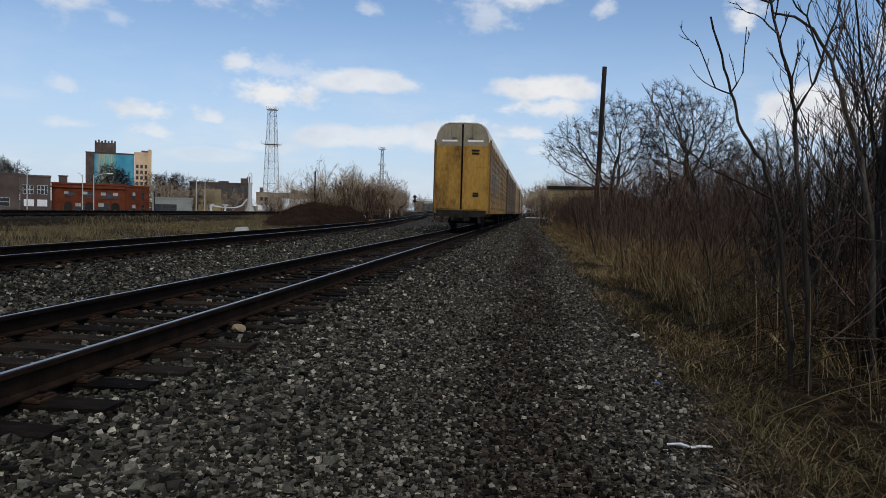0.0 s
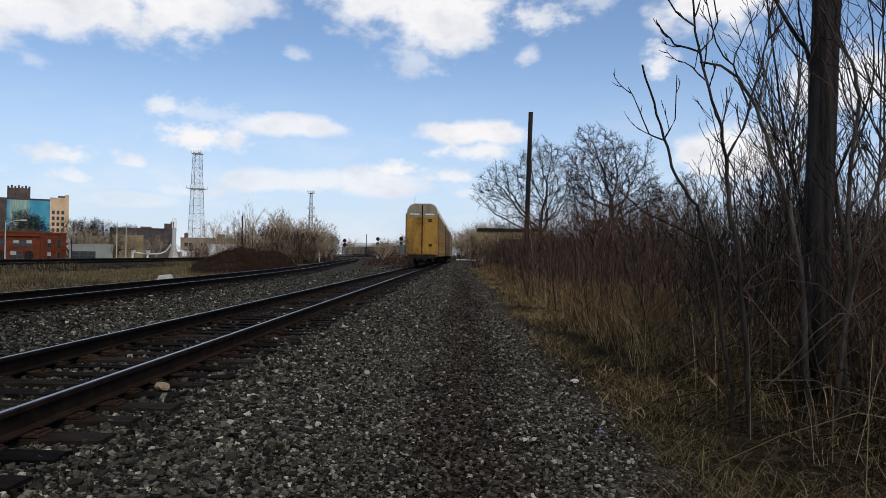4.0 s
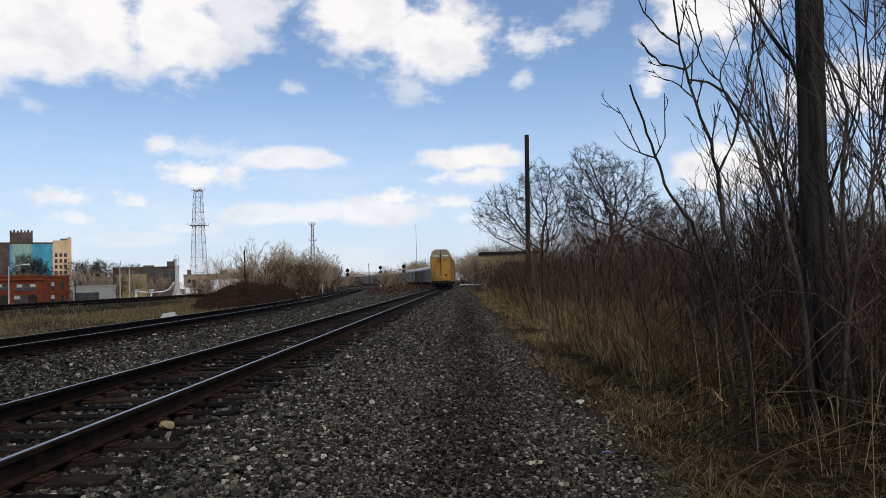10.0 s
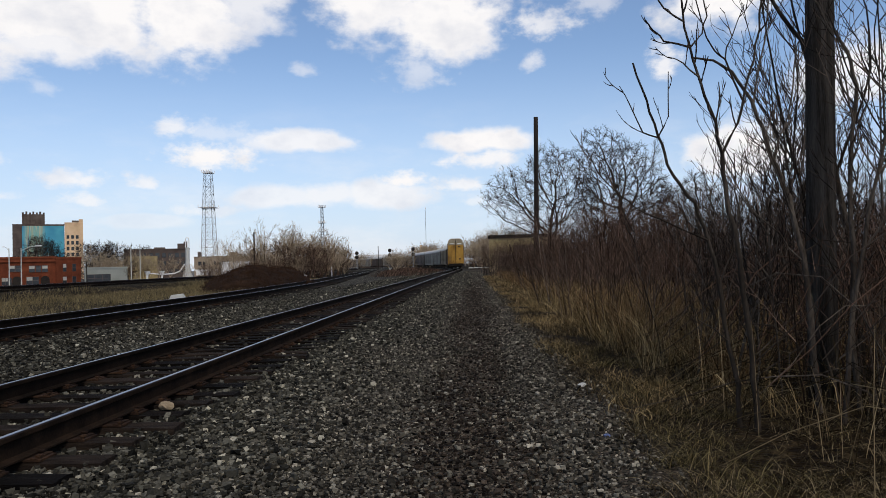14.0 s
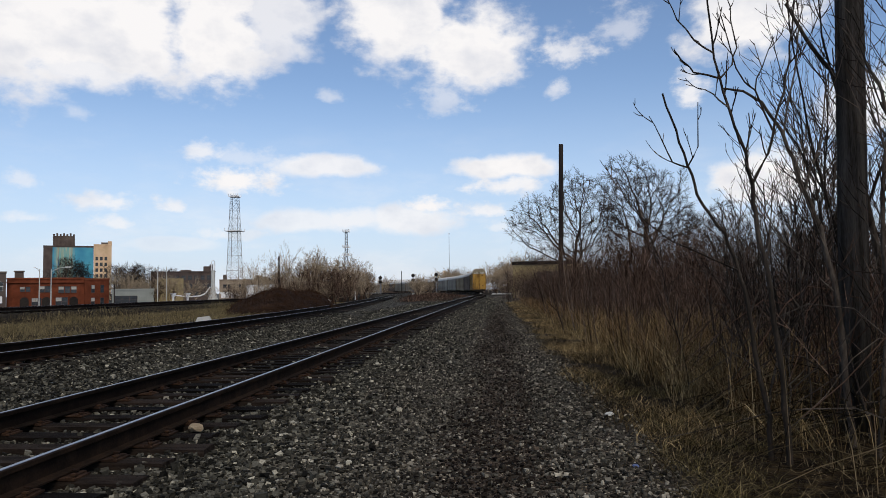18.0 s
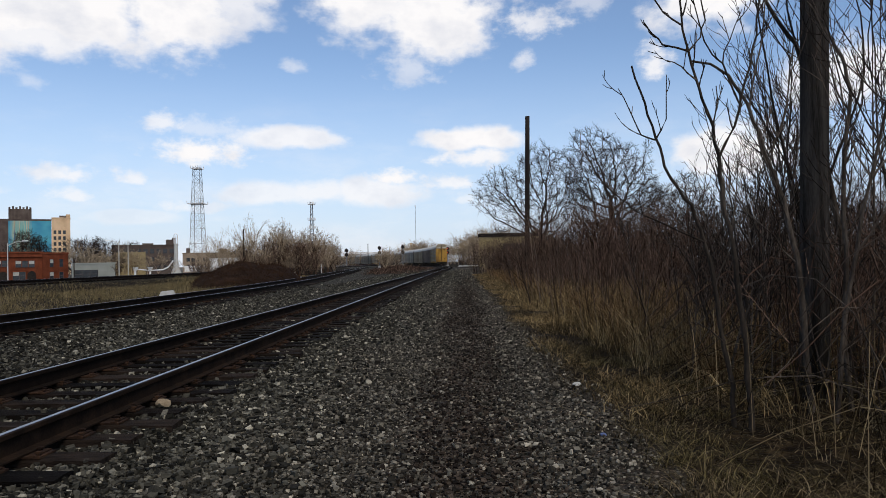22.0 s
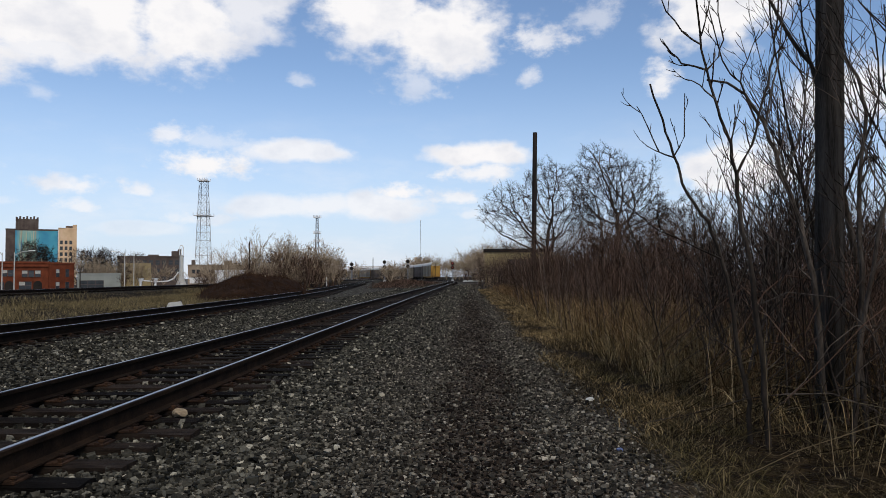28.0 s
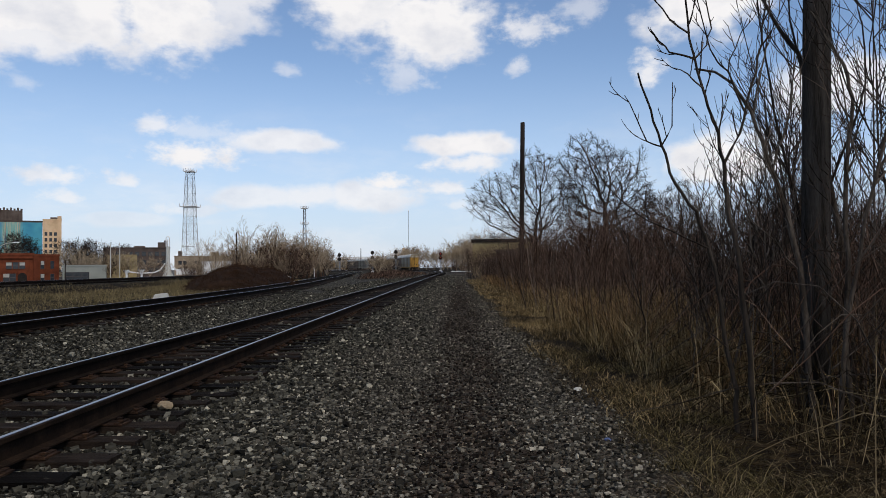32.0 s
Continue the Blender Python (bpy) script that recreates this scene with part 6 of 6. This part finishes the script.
make_building("shed", "long low rust-brown shed behind bare trees", -16.9, -10.2, 152, -0.5, 2.6, 12, BROWN_BRICK, ((0.8, 1.2, 1.6, 6, 0.02, 0.3),), WHITE, WHITE)
make_building("warehouse", "long low warehouse with a pale roof", -9.0, -4.6, 470, -0.5, 6.6, 30, BROWN_BRICK, (), trim=WHITE, parapet=1.4)
make_building("warehouse", "yellowish warehouse with a dark flat roof behind the trees", 1.2, 6.0, 110, -0.3, 4.6, 20, YELLOW_WALL, ((2.2, 1.6, 2.0, 3, 0.4, 0.98),), trim=IRON, parapet=0.5)
make_lattice("tall grey lattice radio tower", *far_off(-19.82, 422), -3, 54.3, 7.6, 3.6, ((0.99, 2.6), (0.66, 4.2)))
make_lattice("slim grey lattice mast with antennas", *far_off(-11.56, 470), -3, 39.6, 2.6, 1.2, ((0.97, 1.9), (0.74, 2.0), (0.62, 2.0), (0.50, 2.0)))
thin = thing("radio_mast", "very thin pale radio mast", "mast", Matrix.Translation((*far_off(-3.66, 400), -2)))
part("shaft", Shape().tube([(0, 0, 0), (0, 0, 33)], [0.16, 0.10], 6, True), GREY_STEEL, thin)
part("beacon", Shape().box(-0.25, 0.25, -0.25, 0.25, 33, 33.6), WHITE, thin)
stack = thing("chimney_stack", "pair of short tan chimneys", "chimney", Matrix.Translation((*far_off(-3.95, 430), 0)))
part("stack", Shape().box(-1.4, -0.2, -1, 1, 0, 12.2), TAN_BRICK, stack)
part("stack", Shape().box(0.3, 1.5, -1, 1, 0, 11.4), TAN_BRICK, stack)


def make_spire():
    """White swooping shelter with a spire."""
    x, y = far_off(-21.35, 260)
    ob = thing("spire_shelter", "white spire with swooping arms over a shelter", "shelter", pose(x, y, -2.2, 0, 0, 21))
    part("spire", Shape().tube([(0, 0, 0), (0, 0, 1.6), (0, 0, 3.0), (0, 0, 4.6), (0, 0, 6.4), (0, 0, 10.9)], [2.3, 1.5, 1.0, 0.78, 0.66, 0.6], 12, True), CONCRETE, ob)
    part("lantern", Shape().tube([(-0.55, 0, 10.9), (-0.55, 0, 13.6), (-0.3, 0, 14.1), (0.3, 0, 14.1), (0.55, 0, 13.6), (0.55, 0, 10.9)], [0.16] * 6, 5, True), WHITE, ob)
    part("core", Shape().box(-0.14, 0.14, -0.14, 0.14, 10.9, 13.2), WHITE, ob)
    for a, b in ((-13, -1), (6, 1)):
        part("arm", Shape().tube([(b * 0.9, 0, 5.4), (b * 2.4, 0, 3.2), (b * 4.2, 0, 2.4), (a * 0.62, 0, 2.2), (a, 0, 2.9)], [0.25, 0.25, 0.24, 0.22, 0.22], 6, True), WHITE, ob)
    for px in (-12.5, -8.0):
        part("column", Shape().tube([(px, 0, 0), (px, 0, 2.0), (px, 0, 3.4)], [0.3, 0.35, 1.0], 8, True), WHITE, ob)
    for k in range(9):
        u = 2.6 + k * 0.75
        part("awning_bay", Shape().loft([[(u, -3, 1.6), (u + 0.6, -3, 1.6), (u + 0.75, -3, 3.4), (u, -3, 3.6)], [(u, 3, 1.6), (u + 0.6, 3, 1.6), (u + 0.75, 3, 3.4), (u, 3, 3.6)]]), WHITE, ob, "white ribbed awning bay")


make_spire()


def make_street_lamp(az, d, z1, arm, label="grey street lamp with a curved arm"):
    x, y = far_off(az, d)
    ob = thing("street_lamp", label, "street lamp", Matrix.Translation((x, y, -2.4)), group="street lamps of the town")
    h = z1 + 2.4
    part("post", Shape().tube([(0, 0, 0), (0, 0, h)], [0.14, 0.09], 8, True), CONCRETE, ob)
    if arm:
        part("arm", Shape().tube([(0, 0, h - 0.6), (arm * 0.5, 0, h + 0.1), (arm, 0, h + 0.35)], [0.07, 0.06, 0.05], 6, True), CONCRETE, ob)
        part("head", Shape().box(min(arm, arm * 1.4), max(arm, arm * 1.4), -0.15, 0.15, h + 0.26, h + 0.45), WHITE, ob)


for _az, _d, _z, _a in ((-32.65, 190, 7.0, -1.0), (-31.95, 185, 6.9, 3.2), (-25.15, 215, 8.0, -2.6), (-24.55, 215, 8.4, 0), (-36.0, 190, 7.2, 0)):
    make_street_lamp(_az, _d, _z, _a)
make_pole("utility_pole", "dark wooden pole beyond the tracks", *far_off(-16.6, 110), -0.4, 6.3, 0.12, DARK_POLE)
make_pole("utility_pole", "weathered wooden pole among bare trees", *far_off(-12.45, 140), -0.4, 5.6, 0.12, POLE)
make_pole("utility_pole", "slim wooden pole near the signals", *far_off(-7.35, 205), -0.4, 6.4, 0.11, POLE)
make_pole("utility_pole", "short dark pole beside the street", *far_off(-28.0, 160), -2.0, 3.2, 0.10, DARK_POLE)
make_pole("utility_pole", "short dark pole beside the street", *far_off(-19.2, 150), -1.0, 3.4, 0.10, DARK_POLE)
make_pole("marker_post", "short white marker post by the track", *far_off(-10.9, 118), -0.3, 1.1, 0.09, WHITE)
make_pole("marker_post", "short black marker post by the track", *far_off(-5.2, 150), -0.3, 1.2, 0.14, IRON)


def make_signal(x, y, heads, top, lit=False, label="railway signal with black round heads on a silver mast"):
    ob = thing("railway_signal", label, "railway signal", Matrix.Translation((x, y, ground_z(x, y))), group="railway signals")
    part("base", Shape().box(-0.35, 0.35, -0.35, 0.35, -0.1, 0.5), CONCRETE, ob)
    part("mast", Shape().tube([(0, 0, 0.3), (0, 0, top)], [0.09, 0.08], 8, True), GREY_STEEL, ob)
    ladder = Shape()
    for sx in (-0.2, 0.2):
        ladder.tube([(sx, 0.35, 0.3), (sx, 0.3, top - 0.5)], [0.025, 0.025], 4)
    for k in range(12):
        ladder.box(-0.2, 0.2, 0.31, 0.34, 0.5 + k * (top - 1.2) / 12, 0.53 + k * (top - 1.2) / 12)
    part("ladder", ladder, GREY_STEEL, ob)
    for z in heads:
        ring = lambda r, yy: [(r * math.cos(a * math.pi / 9), yy, z + r * math.sin(a * math.pi / 9)) for a in range(18)]
        hd = part("signal_head", Shape().loft([ring(0.50, -0.16), ring(0.50, -0.12)]).box(-0.22, 0.22, -0.12, 0.2, z - 0.3, z + 0.3), IRON, ob, "black round signal head")
        for a in range(3):
            ang = math.pi / 2 + a * 2 * math.pi / 3
            part("hood", Shape().tube([(0.2 * math.cos(ang), -0.36, z + 0.2 * math.sin(ang)), (0.2 * math.cos(ang), -0.16, z + 0.2 * math.sin(ang))], [0.10, 0.10], 10, True), IRON, hd)
        if lit:
            part("lamp", Shape().tube([(0, -0.42, z), (0, -0.37, z)], [0.11, 0.11], 12, True), LAMP_RED, hd, "glowing red lamp")


make_signal(-28.4, 199, (5.0, 3.9), 5.7)
make_signal(-19.6, 200, (5.4, 4.1), 5.9)
make_signal(-13.3, 200, (5.6, 4.2), 6.1)
make_signal(-1.35, 206, (5.0, 3.9), 5.6, True, "railway signal on a silver mast with red lamps lit")


def make_heap():
    """Long heap of brown earth grown over with dead weeds."""
    v, f, n, m = [], [], 44, 26
    cx, cy = -11.5, 50.5
    for j in range(n + 1):
        for i in range(m + 1):
            u, w = -1 + 2 * i / m, -1 + 2 * j / n
            x, y = cx + u * 3.4 - 0.05 * w * 10, cy + w * 9.0
            q = max(0.0, 1 - math.hypot(u, w) ** 2)
            h = 1.62 * q ** 0.65 * (1 + 0.30 * noise.noise((x * 0.5, y * 0.3, 3.0)) + 0.12 * noise.noise((x * 2.0, y * 2.0, 3.0)))
            v.append((x, y, -0.42 + h + (0.0 if q > 0 else -0.1)))
    for j in range(n):
        for i in range(m):
            a = j * (m + 1) + i
            f.append((a, a + 1, a + m + 2, a + m + 1))
    s = Shape()
    s.v, s.f = v, f
    ob = new("mound", s.mesh("mound", SOIL))
    tagged(ob, "long mound of dark brown earth with dead growth", "mound")
    rnd = random.Random(5)
    bv, bf = [], []
    for _ in range(7000):
        p = v[rnd.randrange(len(v))]
        if p[2] < -0.40:
            continue
        x, y, z = p[0] + rnd.uniform(-0.15, 0.15), p[1] + rnd.uniform(-0.3, 0.3), p[2] - 0.08
        h, a, w = rnd.uniform(0.12, 0.42), rnd.uniform(0, 6.28), 0.010
        k = len(bv)
        bv += [(x - w, y, z), (x + w, y, z), (x + math.cos(a) * h * 0.5, y + math.sin(a) * h * 0.5, z + h)]
        bf.append((k, k + 1, k + 2))
    s = Shape()
    s.v, s.f = bv, bf
    tagged(new("heap_weed", s.mesh("heap_weed", DEAD)), "dark red-brown dead weeds on the heap", "weeds", kind="stuff")


make_heap()


def make_rock(name, label, x, y, z, sx, sy, sz, material, seed):
    rng = np.random.default_rng(seed)
    bm = bmesh.new()
    bmesh.ops.create_icosphere(bm, subdivisions=2, radius=1.0)
    for p in bm.verts:
        k = 1 + 0.28 * noise.noise(p.co * 1.3 + Vector((seed, 0, 0))) + rng.uniform(-0.05, 0.05)
        p.co = Vector((p.co.x * sx * k, p.co.y * sy * k, max(-0.6, p.co.z) * sz * k))
    me = bpy.data.meshes.new(name)
    bm.to_mesh(me)
    bm.free()
    me.materials.append(material)
    ob = tagged(new(name, me), label, "rock")
    ob.matrix_basis = pose(x, y, z + 0.55 * sz, 0, 0, seed * 40)
    return ob


make_rock("tan_rock", "fist-sized tan rock lying on a tie end", 0.27, 6.53, -0.195, 0.10, 0.07, 0.042, TAN_STONE, 3)
make_rock("pale_stone", "large pale stone in the ballast", 1.06, 6.75, -0.37, 0.085, 0.06, 0.05, CONCRETE, 4)
make_rock("pale_stone", "pale stone at the edge of the path", 4.27, 7.85, -0.31, 0.07, 0.05, 0.04, CONCRETE, 6)
make_rock("white_bag", "crumpled white rubbish bag beside the track", -9.78, 55.5, 0.20, 0.32, 0.26, 0.22, WHITE, 8)
make_rock("white_bag", "crumpled white rubbish beside the earth heap", -9.35, 55.2, 0.02, 0.24, 0.22, 0.14, WHITE, 9)
slab = new("concrete_slab", Shape().loft([[(-0.40, -0.3, 0), (0.40, -0.3, 0), (0.42, 0.3, 0), (-0.38, 0.3, 0)], [(-0.26, -0.28, 0.37), (0.24, -0.27, 0.41), (0.20, 0.20, 0.43), (-0.28, 0.22, 0.38)]]).mesh("concrete_slab", CONCRETE))
tagged(slab, "pale broken concrete slab in the field grass", "slab")
slab.matrix_basis = pose(-9.52, 31.0, ground_z(-9.52, 31.0), 0, 0, 15)

strip = new("plastic_strip", Shape().tube([(-0.13, 0.02, 0.0), (-0.06, 0.0, 0.012), (0.0, -0.03, 0.004), (0.05, -0.02, 0.012), (0.12, 0.01, 0.004)], [0.006, 0.009, 0.007, 0.009, 0.005], 6, True).mesh("plastic_strip", WHITE))
tagged(strip, "crumpled white plastic strip at the edge of the path", "litter")
strip.matrix_basis = pose(4.04, 3.87, ground_z(4.04, 3.87) + 0.018)
make_rock("blue_wrapper", "crumpled blue wrapper at the edge of the grass", 4.12, 5.52, ground_z(4.12, 5.52), 0.035, 0.022, 0.014, BLUE_FOIL, 12)

# Pale slab added to give the far ground its sunlit brightness.
road = new("road", Shape().box(1.5, 14, 195, 240, -0.5, -0.25).mesh("road", CONCRETE))
tagged(road, "pale slab added for the sunlit ground at the end of the path", "road", kind="structure")


def make_stalks():
    """Bent pale stalks lying over one another at the foot of the thicket."""
    rnd = random.Random(91)
    s = Shape()
    for _ in range(260):
        x, y = rnd.uniform(5.6, 9.0), rnd.uniform(3.4, 9.5)
        z = ground_z(x, y)
        a = rnd.gauss(2.6, 0.7)
        ln, h = rnd.uniform(0.5, 1.8), rnd.uniform(0.03, 0.55)
        dx, dy = math.cos(a) * ln, math.sin(a) * ln * 0.6
        s.tube([(x, y, z + h), (x + dx * 0.35, y + dy * 0.35, z + h * 1.15 + 0.03), (x + dx * 0.7, y + dy * 0.7, z + h * 0.7), (x + dx, y + dy, z + 0.01)], [0.004, 0.0035, 0.003, 0.002], 3)
    for _ in range(500):
        y = 3.2 + 20 * rnd.random() ** 1.5
        x = edge(y) + rnd.uniform(0.8, 4.0)
        z = ground_z(x, y)
        h, a = rnd.uniform(0.3, 1.0), rnd.uniform(0, 6.28)
        b = rnd.uniform(0.05, 0.5) * h
        s.tube([(x, y, z - 0.02), (x + math.cos(a) * b * 0.4, y + math.sin(a) * b * 0.4, z + h * 0.6), (x + math.cos(a) * b, y + math.sin(a) * b, z + h)], [0.0032, 0.0028, 0.0015], 3)
    tagged(new("dead_stalks", s.mesh("dead_stalks", SHADED_STRAW)), "bent pale dead stalks under the saplings", "stalks", kind="stuff")


make_stalks()


def motions():
    times = [float(k) for k in range(33)]
    for n, car in enumerate(CARS):
        walk(car, [(t, car_pose(n, t)) for t in times])
    # the last car's wheels roll
    for truck in [o for o in CARS[0].children if o.name.startswith("truck")]:
        for ws in truck.children:
            y = ws.matrix_basis.translation.y
            walk(ws, [(k / 15, pose(0, y, 0.42, -math.degrees(SPEED * k / 15 / 0.42), 0, 0)) for k in range(481)])


motions()
